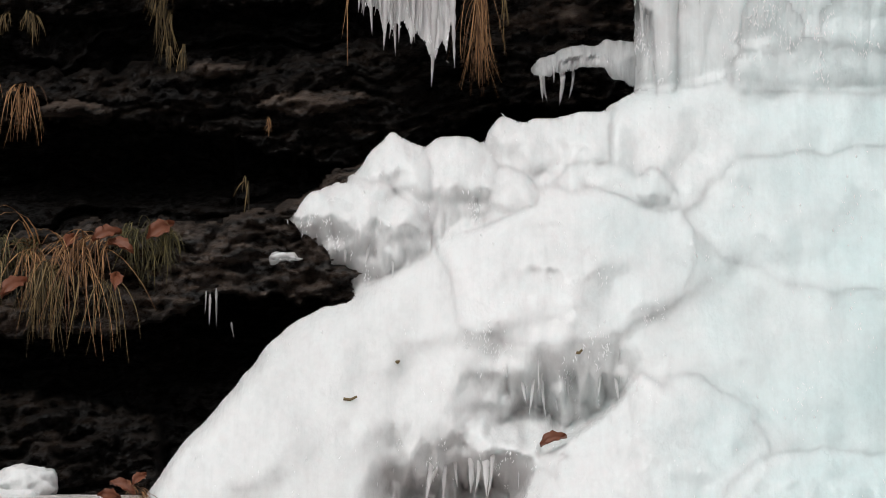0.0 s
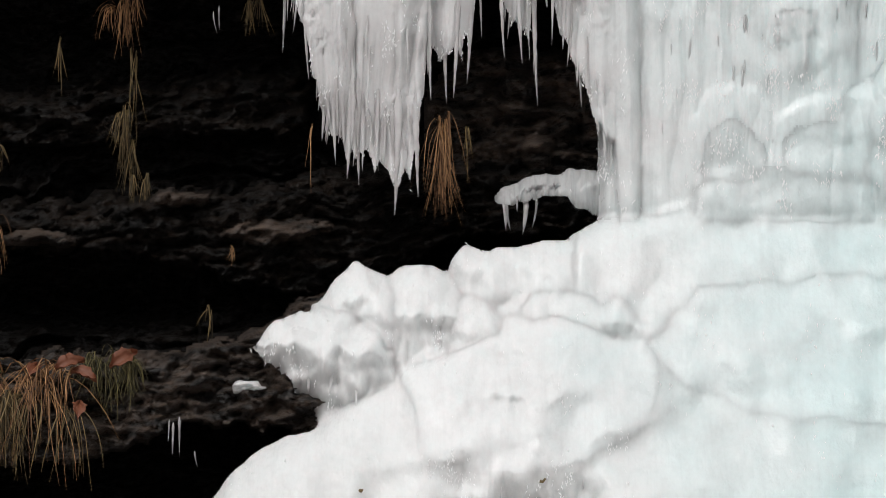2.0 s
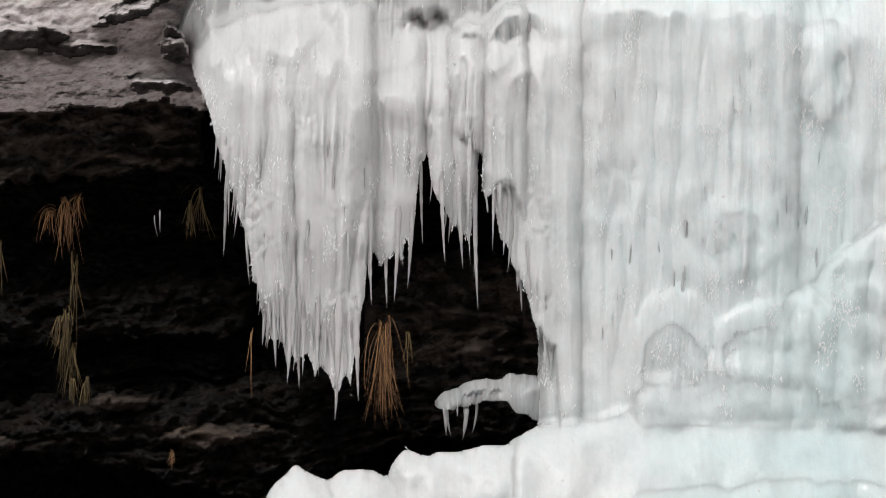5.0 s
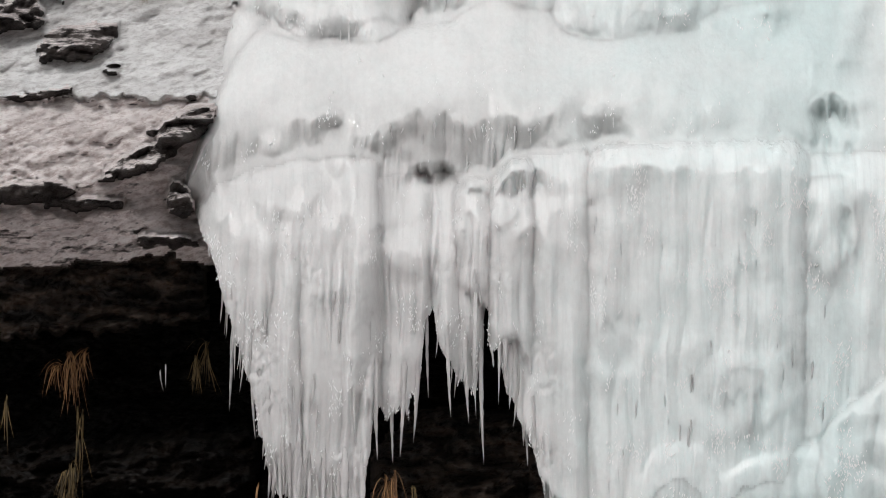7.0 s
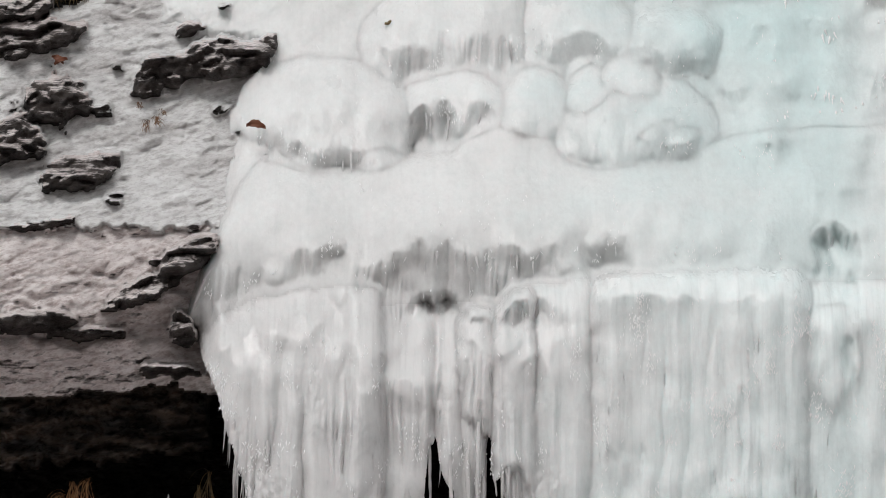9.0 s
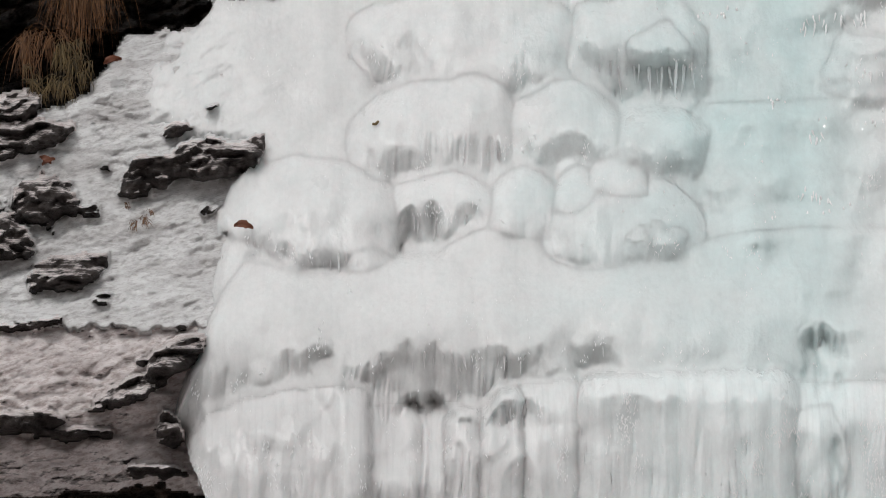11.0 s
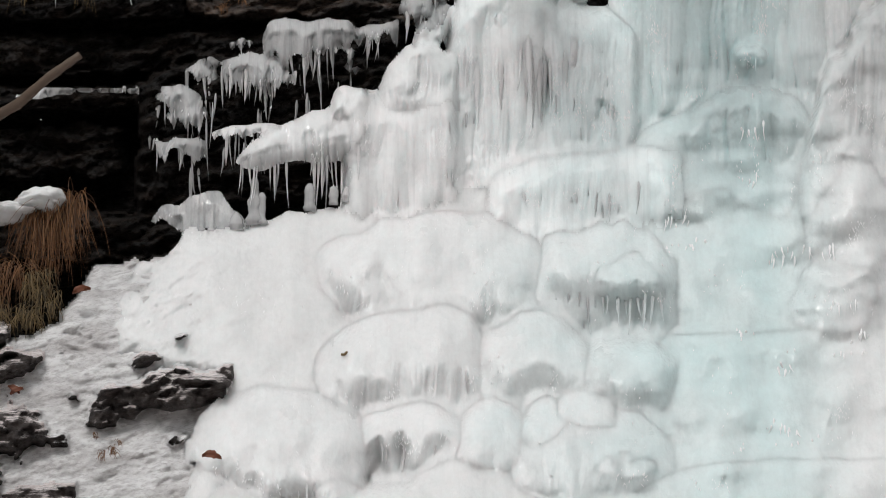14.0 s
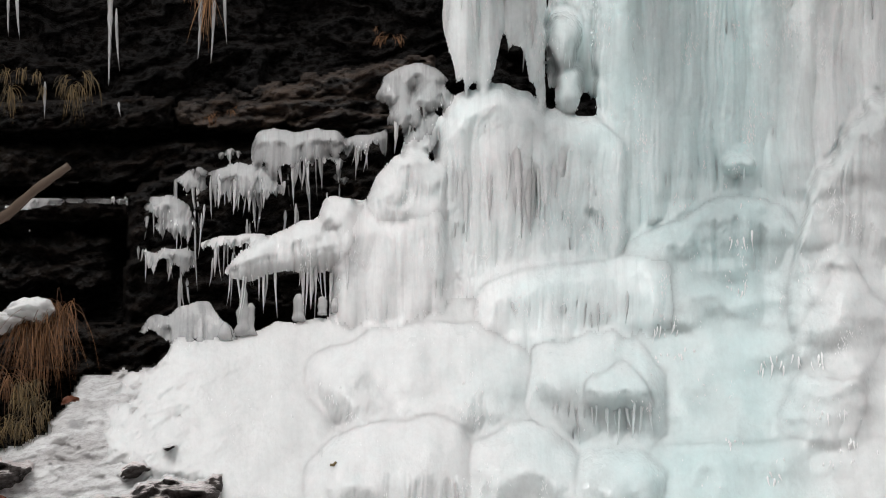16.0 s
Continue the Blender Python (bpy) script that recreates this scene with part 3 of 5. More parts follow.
R.lobe("rock_block", 365, 112, 150, 34, 36, .22, out=0.06, turn=-15, seed=31, rough=0.6, soft=0, cover=-0.22, melt=0)
R.lobe("rock_block", 330, 455, 62, 30, 26, .24, out=0.06, turn=-30, seed=32, rough=0.6, soft=0, cover=-0.22, melt=0)
R.lobe("rock_block", 255, 515, 60, 22, 20, .22, out=0.06, turn=-20, seed=35, rough=0.6, soft=0, cover=-0.22, melt=0)
R.lobe("rock_block", 50, 570, 90, 20, 16, .22, out=0.05, turn=4, seed=33, rough=0.7, soft=0, cover=-0.22, melt=0)
R.lobe("rock_block", 150, 590, 70, 10, 10, .18, out=0.05, turn=2, seed=36, rough=0.7, soft=0, cover=-0.22, melt=0)
R.lobe("rock_block", 322, 583, 26, 30, 28, .2, out=0.1, seed=34, rough=0.4, soft=0, cover=-0.22, melt=0)
R.lobe("rock_block", 310, 655, 60, 9, 9, .16, out=0.1, turn=3, seed=37, rough=0.7, soft=0, cover=-0.22, melt=0)
R.slab("frosted_slab", (-500, 600, 0, 600, 200, 596, 300, 598, 390, 640), (-500, 745, 0, 710, 200, 694, 300, 684, 390, 700), out=0.02, hang=0.3, rim=40, curl=0.08, wave=10, seed=19)
R.slab("brown_ledge", (-500, 735, 0, 700, 200, 685, 300, 675, 372, 650), (-500, 860, 0, 830, 200, 815, 300, 800, 372, 790), out=-0.14, hang=0.6, rim=30, curl=0.1, wave=14, seed=9)
R.sheet(*SHEETS["steps"])
R.slab("rimed_slope", (-600, 470, 0, 425, 60, 410, 110, 375, 170, 290, 230, 275, 310, 268, 440, 300), (-600, 800, 0, 800, 440, 800), out=0.0, hang=0, rim=40, curl=0.1, wave=12, seed=12)
R.sheet(*SHEETS["crown"])
R.slab("rock_ledge", (-600, 570, 0, 575, 180, 575, 300, 600), (-600, 660, 0, 655, 130, 660, 300, 660), out=-0.42, rim=30, curl=0.15, wave=8, seed=13)
R.slab("rock_ledge", (-600, 350, 0, 352, 180, 352, 330, 350), (-600, 400, 0, 398, 330, 392), out=-0.5, rim=26, curl=0.14, wave=6, seed=14)
R.slab("rock_ledge", (-600, 250, 0, 255, 250, 262, 380, 250, 680, 200), (-600, 335, 0, 335, 250, 330, 680, 300), out=-0.55, rim=40, curl=0.15, wave=10, seed=15)
R.slab("rock_ledge", (220, 340, 400, 300, 560, 250, 680, 230), (220, 640, 400, 640, 560, 620, 680, 620), out=-0.3, hang=0.8, rim=40, curl=0.15, wave=14, seed=39)
R.slab("brown_ledge", (300, 195, 450, 160, 600, 130, 680, 110, 760, 90), (300, 230, 450, 230, 680, 240, 760, 240), out=-0.5, rim=40, curl=0.15, wave=12, seed=16)
R.slab("rock_ledge", (-600, 190, 0, 190, 300, 175), (-600, 235, 0, 235, 300, 225), out=-0.45, rim=30, curl=0.12, wave=8, seed=17)
R.slab("rock_ledge", (-600, 420, 0, 425, 200, 415), (-600, 520, 0, 520, 200, 510), out=-0.6, rim=40, curl=0.15, wave=10, seed=18)

# bedding: tilted layers, broken edges, pits
U, V = R.U, R.V
bed = V + 0.10 * U + 60 * fbm(U / 260, V / 150, 4, 41)
k = bed / 34
layer = grid_noise(np.floor(k) * 7.31, U / 150 + np.floor(k) * 3.7, 42) * 0.07
edge = np.minimum(k - np.floor(k), 0.35) / 0.35
icy = np.isin(R.who, [q for q, n in enumerate(R.parts) if n in ("frosted_slab", "rimed_slope")])
R.H += np.where(icy, 0.3, 1.0) * (layer * edge + 0.06 * fbm(U / 130, bed / 30, 4, 43, 0.55)) + np.where(icy, 0.014, 0.009) * (fbm((U - 0.2 * V) / 40, (V + 0.25 * U) / 17, 4, 44, 0.68) + np.where(icy, 0.3 * (1 - 2 * np.abs(grid_noise((U - 0.3 * V) / 90, (V + 0.28 * U) / 26, 45))), 0.0))
# broken faces of the bare ledges
bare = np.isin(R.who, [q for q, n in enumerate(R.parts) if n in ("brown_ledge", "rock_ledge")])
tilt = V + 0.16 * U + 9 * fbm(U / 60, V / 60, 2, 46)
crag = 1 - 2 * np.abs(grid_noise((U - 0.3 * V) / 62, tilt / 27, 47))
crag2 = 1 - 2 * np.abs(grid_noise((U + 0.5 * V) / 27, tilt / 12, 48))
block = np.floor(3 * (fbm(U / 48, tilt / 22, 2, 49) + 1)) / 3
R.H += np.where(bare, 0.035 * crag + 0.016 * crag2 + 0.05 * block, 0.0)
# the hollow under the lip
R.H -= 0.38 * np.exp(-((V + 280) / 190) ** 2) * (U < 1100) + 0.25 * np.exp(-((V - 300) / 50) ** 2) * (U < 420)

R.sheet(*SHEETS["steps"])
for q, (u, v, a, d) in enumerate(((262, 447, 20, .2), (322, 410, 14, .18), (60, 450, 24, .2), (20, 470, 30, .22))):
    R.lobe("rock_block", u, v, 1.2 * a, 0.5 * a, 0.4 * a, 0.5 * d, out=0.09, turn=-20, seed=80 + q, rough=0.9, soft=0, cover=-0.22, melt=0)
R.sheet(*SHEETS["foot"])
cliff = tagged(empty("rock_wall", spot(300, 900, 0.0)), "dark wet layered rock wall behind the frozen waterfall", "rock wall", kind="structure")
R.H -= 0.45 * np.clip((R.U - 640) / 40, 0, 1) * np.clip((-600 - R.V) / 40, 0, 1) * np.clip((R.V + 1330) / 40, 0, 1)
shore = np.clip((R.U - 400) / 140, 0, 1) * np.clip((-380 - R.V) / 60, 0, 1) * np.clip((R.V + 1250) / 60, 0, 1)
R.cover = np.where(R.cover > 0.5, R.cover + 0.9 * shore, R.cover)
for _ in range(2):
    R.cover[1:-1] = 0.25 * R.cover[:-2] + 0.5 * R.cover[1:-1] + 0.25 * R.cover[2:]
    R.cover[:, 1:-1] = 0.25 * R.cover[:, :-2] + 0.5 * R.cover[:, 1:-1] + 0.25 * R.cover[:, 2:]
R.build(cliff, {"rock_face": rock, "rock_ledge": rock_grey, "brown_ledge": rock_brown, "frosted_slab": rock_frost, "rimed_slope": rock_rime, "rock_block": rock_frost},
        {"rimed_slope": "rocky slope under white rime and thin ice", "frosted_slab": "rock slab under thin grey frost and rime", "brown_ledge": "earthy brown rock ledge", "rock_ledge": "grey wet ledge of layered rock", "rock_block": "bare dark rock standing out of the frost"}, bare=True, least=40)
for o in cliff.children:
    o.matrix_parent_inverse = cliff.matrix_basis.inverted()

# ---------------------------------------------------------------- the frozen waterfall
I = Relief(250, 1990, -1990, 1010, 2, 4)
# -- foot: heaped domes
I.sheet(*SHEETS["foot"])
I.slab("ice_apron", (255, 880, 310, 800, 400, 700, 440, 655, 480, 600, 560, 545, 620, 530, 700, 470, 800, 412, 900, 395, 1000, 360, 1150, 330, 1200, 260, 1990, 200), (255, 1010, 1990, 1010), out=0, hang=0, rim=70, curl=0.22, wave=5, fade=45)
# the back ridge of heaped lumps
I.slab("ice_mound", (1070, 190, 1130, 158, 1200, 150, 1290, 107, 1400, 98, 1568, 85, 1700, 95, 1990, 90), (1070, 400, 1990, 400), out=0.10, hang=0.2, rim=60, curl=0.2, wave=4, seed=6, sink=0.1, soft=0.1, fade=45)
I.boulder("ice_mound", (850, 262, 862, 232, 885, 205, 930, 212, 1000, 203, 1080, 190, 1130, 176, 1200, 190), (850, 330, 900, 345, 980, 335, 1060, 320, 1130, 310, 1200, 300), 0.028, seed=13, lump=0.03, spread=10)
I.slab("ice_curtain", (600, 400, 720, 400), (600, 505, 640, 526, 680, 500, 720, 460), out=-0.10, drip=26, tooth=14, seed=11, wave=9)
I.boulder("ice_mound", (625, 305, 660, 264, 690, 234, 728, 248, 772, 276), (625, 345, 680, 424, 730, 446, 772, 436), 0.06, drip=24, seat=0.42, under=0.3, seed=12, lump=0.035, spread=10)
I.boulder("ice_mound", (742, 268, 775, 242, 830, 238, 870, 262, 892, 305), (742, 436, 800, 446, 850, 430, 892, 414), 0.06, drip=16, seat=0.42, under=0.3, seed=16, lump=0.03, spread=10)
I.boulder("ice_mound", (868, 304, 898, 286, 925, 296, 948, 332), (868, 424, 900, 418, 948, 392), 0.06, seat=0.5, seed=17, side=30, spread=10)
I.boulder("ice_mound", (985, 305, 1008, 278, 1060, 286, 1105, 276, 1160, 284, 1215, 320), (985, 345, 1060, 352, 1110, 366, 1150, 382, 1215, 372), 0.050, seed=18, lump=0.035, spread=10)
I.boulder("ice_mound", (512, 382, 542, 346, 600, 320, 650, 315, 692, 330, 732, 366, 752, 402), (512, 396, 560, 430, 600, 476, 650, 506, 700, 490, 752, 450), 0.08, drip=36, seat=0.42, under=0.3, seed=8, lump=0.04, wave=8, spread=10)
I.boulder("ice_mound", (925, 335, 962, 312, 1005, 322), (925, 410, 965, 405, 1005, 400), 0.03, seed=19, side=30, seat=0.5)
# the white hump in front of it, and the great smooth dome beside
I.boulder("ice_mound", (775, 425, 850, 404, 900, 384, 945, 352, 1000, 330, 1060, 327, 1110, 345, 1150, 366, 1200, 372, 1260, 420), (775, 600, 900, 640, 1050, 640, 1200, 560, 1260, 500), 0.0, seed=2, side=170, arch=0.45, soft=0.12, lump=0.012, wave=3, seat=1.0)
I.boulder("ice_mound", (1178, 400, 1192, 335, 1215, 280, 1250, 235, 1300, 197, 1400, 167, 1500, 158, 1568, 162, 1700, 185, 1990, 200), (1178, 425, 1240, 468, 1310, 500, 1400, 545, 1568, 560, 1750, 560, 1990, 560), 0.0, seed=5, side=130, seat=1.0, arch=0.32, soft=0.2, lump=0.012, wave=4)
I.boulder("ice_mound", (1260, 850, 1340, 808, 1450, 795, 1568, 805, 1990, 820), (1260, 1005, 1990, 1005), 0.055, seed=7, soft=0.04, arch=0.5, lump=0.02)
I.slab("ice_ledge", (938, 112, 960, 96, 1010, 82, 1140, 70), (938, 128, 960, 140, 1010, 126, 1060, 116, 1085, 140, 1140, 165), out=-0.06, rim=40, curl=0.12, drip=14, tooth=10, wave=10, seed=14)
I.lobe("ice_mound", 880, 762, 90, 30, 60, 0.16, out=-0.12, turn=15, seed=15, soft=0.06)
I.cave(790, 1180, 585, 745, 0.34, 60)
I.cave(620, 990, 735, 880, 0.36, 400)
I.boulder("ice_mound", (920, 890, 950, 830, 985, 790, 1040, 752, 1090, 715, 1130, 662, 1180, 632, 1260, 645, 1340, 705, 1410, 790), (920, 1005, 1410, 1005), 0.0, out=-0.02, seed=4, soft=0.12, side=90, arch=0.16, seat=1.0, lump=0.010, wave=6)
I.brow((800, 660, 880, 655, 960, 668, 1040, 660, 1130, 640), 0.020, 110, 69, 20, 12, 301)
I.brow((790, 770, 850, 740, 920, 748, 965, 790), 0.023, 60, 92, 10, 12, 302)
I.brow((560, 590, 640, 560, 740, 560, 800, 590), 0.012, 90, 138, 0, 12, 303)
I.swell(955, 408, 46, 9, -0.035, -4, 304)
I.swell(900, 560, 130, 26, 0.025, -14, 305)
I.swell(1060, 470, 80, 22, 0.020, -16, 306)
I.swell(700, 620, 120, 40, 0.020, -30, 307)
I.swell(1310, 436, 70, 22, -0.025, 0, 308)
I.swell(480, 800, 110, 46, 0.025, -40, 309)
I.swell(345, 820, 30, 22, -0.030, -40, 310)
I.niche(940, 497, 58, 20, 0.046, 8, 12, 201)
I.niche(975, 408, 36, 12, 0.026, 5, 8, 202)
I.niche(1000, 716, 115, 66, 0.11, 80, 11, 203)
I.niche(850, 690, 60, 34, 0.033, 24, 12, 219)
I.niche(800, 885, 120, 66, 0.15, 84, 12, 204)
# -- the hanging curtain under the lip, with its gaps
I.sheet(*SHEETS["lip"])
I.slab("ice_curtain", (335, 372, 380, 296, 500, 272, 620, 262, 670, 266), (335, 380, 380, 490, 405, 580, 432, 660, 455, 750, 480, 850, 520, 915, 560, 910, 600, 960, 630, 930, 645, 850, 658, 720, 670, 640), out=0.20, rim=260, curl=0.36, drip=70, tooth=12, wave=6, seed=21, soft=0.28, flank=0.4)
I.slab("ice_curtain", (600, 275, 700, 280, 770, 270), (600, 690, 645, 720, 690, 735, 716, 715, 741, 660, 752, 570, 770, 510), out=0.12, drip=60, tooth=11, rim=240, curl=0.3, seed=22, soft=0.26, flank=0.4)
I.slab("ice_curtain", (755, 300, 800, 290, 858, 296), (755, 500, 765, 560, 780, 640, 800, 650, 822, 690, 842, 690, 850, 600, 858, 500), out=0.13, drip=50, tooth=10, rim=210, curl=0.28, seed=23, soft=0.24, flank=0.4)
I.slab("ice_curtain", (848, 320, 900, 280, 1040, 260), (848, 490, 868, 590, 890, 680, 905, 715, 930, 780, 955, 840, 975, 885, 990, 900, 1000, 1040, 1040, 1040), out=0.14, drip=60, tooth=11, rim=110, curl=0.24, seed=24, soft=0.1, flank=0.5)
I.slab("ice_curtain", (960, 300, 1040, 300, 1180, 280, 1420, 260, 1830, 260), (960, 1040, 1830, 1040), out=0.08, drip=20, rim=120, curl=0.22, seed=25, wave=3)
I.slab("ice_curtain", (1022, 312, 1045, 262, 1090, 246, 1160, 246, 1260, 251, 1340, 246, 1400, 242, 1434, 270), (1022, 1030, 1434, 1060), out=0.15, rim=60, curl=0.22, drip=30, seed=26, wave=8, soft=0.05, side=60)
I.slab("ice_curtain", (860, 330, 900, 282, 925, 280, 945, 300), (860, 600, 945, 620), out=0.2, rim=30, curl=0.16, drip=60, seed=27)
I.slab("ice_curtain", (800, 330, 830, 315, 865, 320), (800, 500, 865, 560), out=0.17, rim=20, curl=0.1, drip=50, seed=28)
I.swell(715, 455, 64, 34, 0.04, 0, 30)
I.swell(965, 275, 50, 44, 0.05, 0, 32)
# heads of ice swelling out of the wall beside the curtain
for q, (top, low, d, out, seat) in enumerate((
        ((1398, 345, 1420, 305, 1460, 290, 1500, 305, 1528, 350), (1398, 430, 1460, 540, 1528, 450), 0.06, 0.08, 0.3),
        ((1238, 645, 1270, 606, 1330, 592, 1385, 614, 1412, 655), (1238, 700, 1320, 800, 1412, 720), 0.05, 0.10, 0.35),
        ((1415, 820, 1470, 742, 1530, 692, 1600, 652, 1830, 620), (1415, 1000, 1530, 1050, 1830, 1050), 0.05, 0.10, 0.9),
        ((1120, 935, 1230, 905, 1350, 900, 1450, 885, 1600, 930, 1830, 920), (1120, 1050, 1350, 1055, 1830, 1055), 0.08, 0.06, 0.8))):
    I.boulder("ice_mound" if q > 1 else "ice_curtain", top, low, d, out=out, side=50, lump=0.008, wave=5, soft=0.07, seed=230 + 7 * q, seat=seat, under=0.4, spread=8, drip=30 if q < 2 else 0)
I.sheet(*SHEETS["curtain"])
for q, (top, low, d, out, seat) in enumerate((
        ((1130, 440, 1155, 388, 1205, 362, 1245, 374, 1290, 440), (1130, 610, 1205, 620, 1290, 610), 0.03, 0.11, 0.9),
        ((1270, 440, 1325, 396, 1400, 380, 1450, 378, 1510, 420), (1270, 610, 1400, 620, 1510, 610), 0.02, 0.12, 0.9),
        ((1215, 530, 1265, 488, 1340, 474, 1392, 480, 1435, 515), (1215, 620, 1330, 630, 1435, 620), 0.03, 0.09, 0.9))):
    I.boulder("ice_mound", top, low, d, out=out, side=70, lump=0.008, wave=5, soft=0.10, seed=260 + 7 * q, seat=seat, arch=0.4, spread=8)
I.niche(1345, 325, 16, 54, 0.035, 20, 9, 290)
I.sheet(*SHEETS["lip"])
I.niche(1090, 600, 50, 60, 0.033, 50, 9, 222)
I.niche(1065, 140, 70, 22, 0.078, 8, 10, 214)
def scale(top, bottom, seed, d=0.10, drip=0, side=56, lump=0.022, arch=0.6, seat=0.5):
    """A lobe of ice that swells out over the slope and hangs down to a dripping edge."""
    I.boulder("ice_mound", top, bottom, d, out=0.05, drip=drip, tooth=13, side=side, lump=lump, wave=6, soft=0.04, seed=seed, arch=arch, seat=seat, under=0.35, spread=12)


# -- the shelf above the lip and its boulders of ice
I.sheet(*SHEETS["shelf"])
I.slab("ice_apron", (320, 585, 350, 480, 385, 360, 410, 270, 440, 200, 480, 150, 520, 60, 640, -20, 1840, -60), (320, 592, 350, 604, 400, 650, 1000, 650, 1840, 660), out=0.06, hang=0, rim=60, curl=0.14, wave=7, seed=51, side=230, fade=40, sink=0.14)
I.hollow(470, 1250, -40, 330, 0.34, 60)
I.slab("ice_apron", (325, 580, 350, 500, 385, 410, 420, 330, 455, 284, 500, 290, 560, 306, 640, 304, 700, 278, 800, 262, 840, 236, 870, 216, 960, 213, 1000, 278, 1060, 290, 1150, 276, 1240, 245, 1400, 220, 1840, 215), (325, 592, 350, 604, 400, 650, 1000, 650, 1840, 660), out=0.09, hang=0, rim=24, curl=0.12, wave=5, seed=60, soft=0.10, side=60, fade=40, sink=0.14)
I.cave(640, 1040, 440, 560, 0.09, 80)
I.cave(1020, 1130, 415, 470, 0.10, 30)
# the swept lip of the shelf, its hollows, and the low steps of the main flow
I.brow((575, 520, 640, 478, 700, 440, 760, 424, 850, 432, 930, 437, 975, 424, 1030, 385), 0.044, 100, 44, 12, 12, 311, 50)
I.brow((640, 400, 690, 385, 740, 395, 800, 380), 0.031, 70, 44, 0, 12, 313)
I.brow((1000, 350, 1060, 362, 1140, 352, 1240, 365), 0.032, 60, 37, 8, 12, 314)
I.brow((1040, 425, 1080, 400, 1160, 394, 1260, 404, 1400, 390), 0.028, 30, 69, 10, 12, 315)
I.brow((1240, 268, 1330, 240, 1440, 225, 1568, 190, 1700, 200), 0.037, 70, 58, 14, 12, 316)
I.brow((1240, 330, 1360, 318, 1480, 290, 1640, 280), 0.037, 60, 58, 14, 12, 317)
I.brow((1250, 160, 1400, 130, 1568, 110, 1700, 110), 0.037, 70, 58, 14, 12, 318)
I.swell(500, 360, 90, 34, 0.045, 10, 322)
I.swell(880, 350, 120, 40, 0.045, -6, 323)
I.swell(560, 420, 60, 30, 0.045, -30, 324)
# the boulder of ice and the scales beside it
scale((415, 190, 428, 150, 470, 112, 530, 96, 600, 98, 660, 118, 705, 148, 728, 185, 740, 225), (415, 235, 470, 272, 510, 290, 560, 308, 620, 304, 650, 300, 700, 285, 740, 245), 52, 0.07, 30, 90, 0.03, seat=0.82)
scale((640, 275, 655, 248, 680, 244, 698, 270), (640, 300, 665, 308, 698, 290), 53, 0.07, 6, 20, seat=0.82)
# -- the steps
I.sheet(*SHEETS["steps"])
I.slab("ice_apron", (185, 400, 215, 330, 245, 284, 300, 262, 330, 222, 440, 212, 500, 196, 620, 166, 760, 150, 800, 116, 870, 110, 960, 65, 1100, 50, 1200, 0, 1760, -60), (185, 470, 290, 480, 430, 520, 520, 600, 1760, 600), out=0.05, hang=0, rim=40, curl=0.1, wave=14, seed=71, side=150, fade=45)
I.hollow(590, 1230, 210, 600, 0.34, 60)
I.niche(330, 375, 60, 16, .05, 8, 12, 230)
I.niche(210, 420, 80, 18, .05, 8, 12, 231)
I.niche(300, 440, 90, 16, .06, 8, 12, 232)
I.niche(120, 440, 60, 14, .06, 8, 12, 233)
I.slab("ice_curtain", (860, 118, 950, 82, 1000, 72, 1100, 62, 1220, 50), (860, 230, 900, 225, 955, 250, 1050, 195, 1160, 195, 1220, 190), out=0.14, hang=0.8, rim=50, curl=0.2, drip=50, tooth=14, seed=73)
I.lobe("ice_mound", 1510, 150, 130, 130, 170, 0.38, out=0.02, seed=81, rough=0.4, drip=26, tooth=13, soft=0.24)
I.lobe("ice_mound", 1480, 330, 110, 70, 90, 0.29, out=0.0, seed=82, rough=0.4, drip=26, tooth=13, soft=0.24)
# overlapping scales of ice, the lower ones in front
scale((555, 240, 620, 226, 680, 202, 740, 190, 830, 184, 890, 192, 940, 220, 968, 260), (555, 330, 650, 400, 720, 440, 830, 440, 890, 440, 968, 420), 72, 0.06, 40, 110, seat=0.6)
scale((957, 265, 965, 228, 990, 213, 1022, 224, 1060, 205, 1108, 202, 1150, 220, 1188, 262), (957, 420, 1000, 440, 1100, 450, 1188, 430), 74, 0.12, 50, 50, seat=0.34)
scale((1052, 290, 1064, 262, 1085, 250, 1130, 246, 1160, 262, 1176, 300), (1052, 330, 1100, 345, 1176, 335), 75, 0.17, 44, 30, seat=0.6)
scale((560, 440, 600, 404, 650, 374, 700, 360, 760, 343, 800, 345, 838, 368, 862, 410), (560, 560, 620, 610, 700, 630, 780, 630, 862, 600), 76, 0.09, 40, 80, seat=0.42)
scale((852, 405, 890, 386, 922, 361, 965, 360, 1005, 380, 1030, 402, 1056, 430), (852, 560, 900, 590, 960, 600, 1056, 560), 77, 0.10, 40, 50, seat=0.42)
scale((1028, 440, 1046, 416, 1100, 406, 1160, 412, 1190, 445), (1028, 540, 1100, 560, 1190, 540), 78, 0.12, 12, 50)
scale((645, 560, 680, 538, 730, 524, 780, 528, 828, 560), (645, 650, 700, 680, 760, 690, 828, 640), 79, 0.07, 60, 50, seat=0.4)
scale((812, 580, 824, 545, 845, 525, 875, 517, 908, 524, 938, 556), (812, 630, 870, 650, 938, 650), 80, 0.07, 0, 44, 0.010, seat=0.85)
scale((902, 610, 922, 562, 960, 544, 1010, 530, 1080, 528, 1130, 540, 1170, 565, 1194, 600), (902, 670, 950, 694, 1000, 704, 1100, 694, 1194, 660), 83, 0.08, 22, 80, 0.016, seat=0.85)
scale((922, 570, 940, 530, 972, 514, 1005, 524, 1030, 560), (922, 610, 975, 640, 1030, 620), 88, 0.11, 0, 40, 0.010, 0.5)
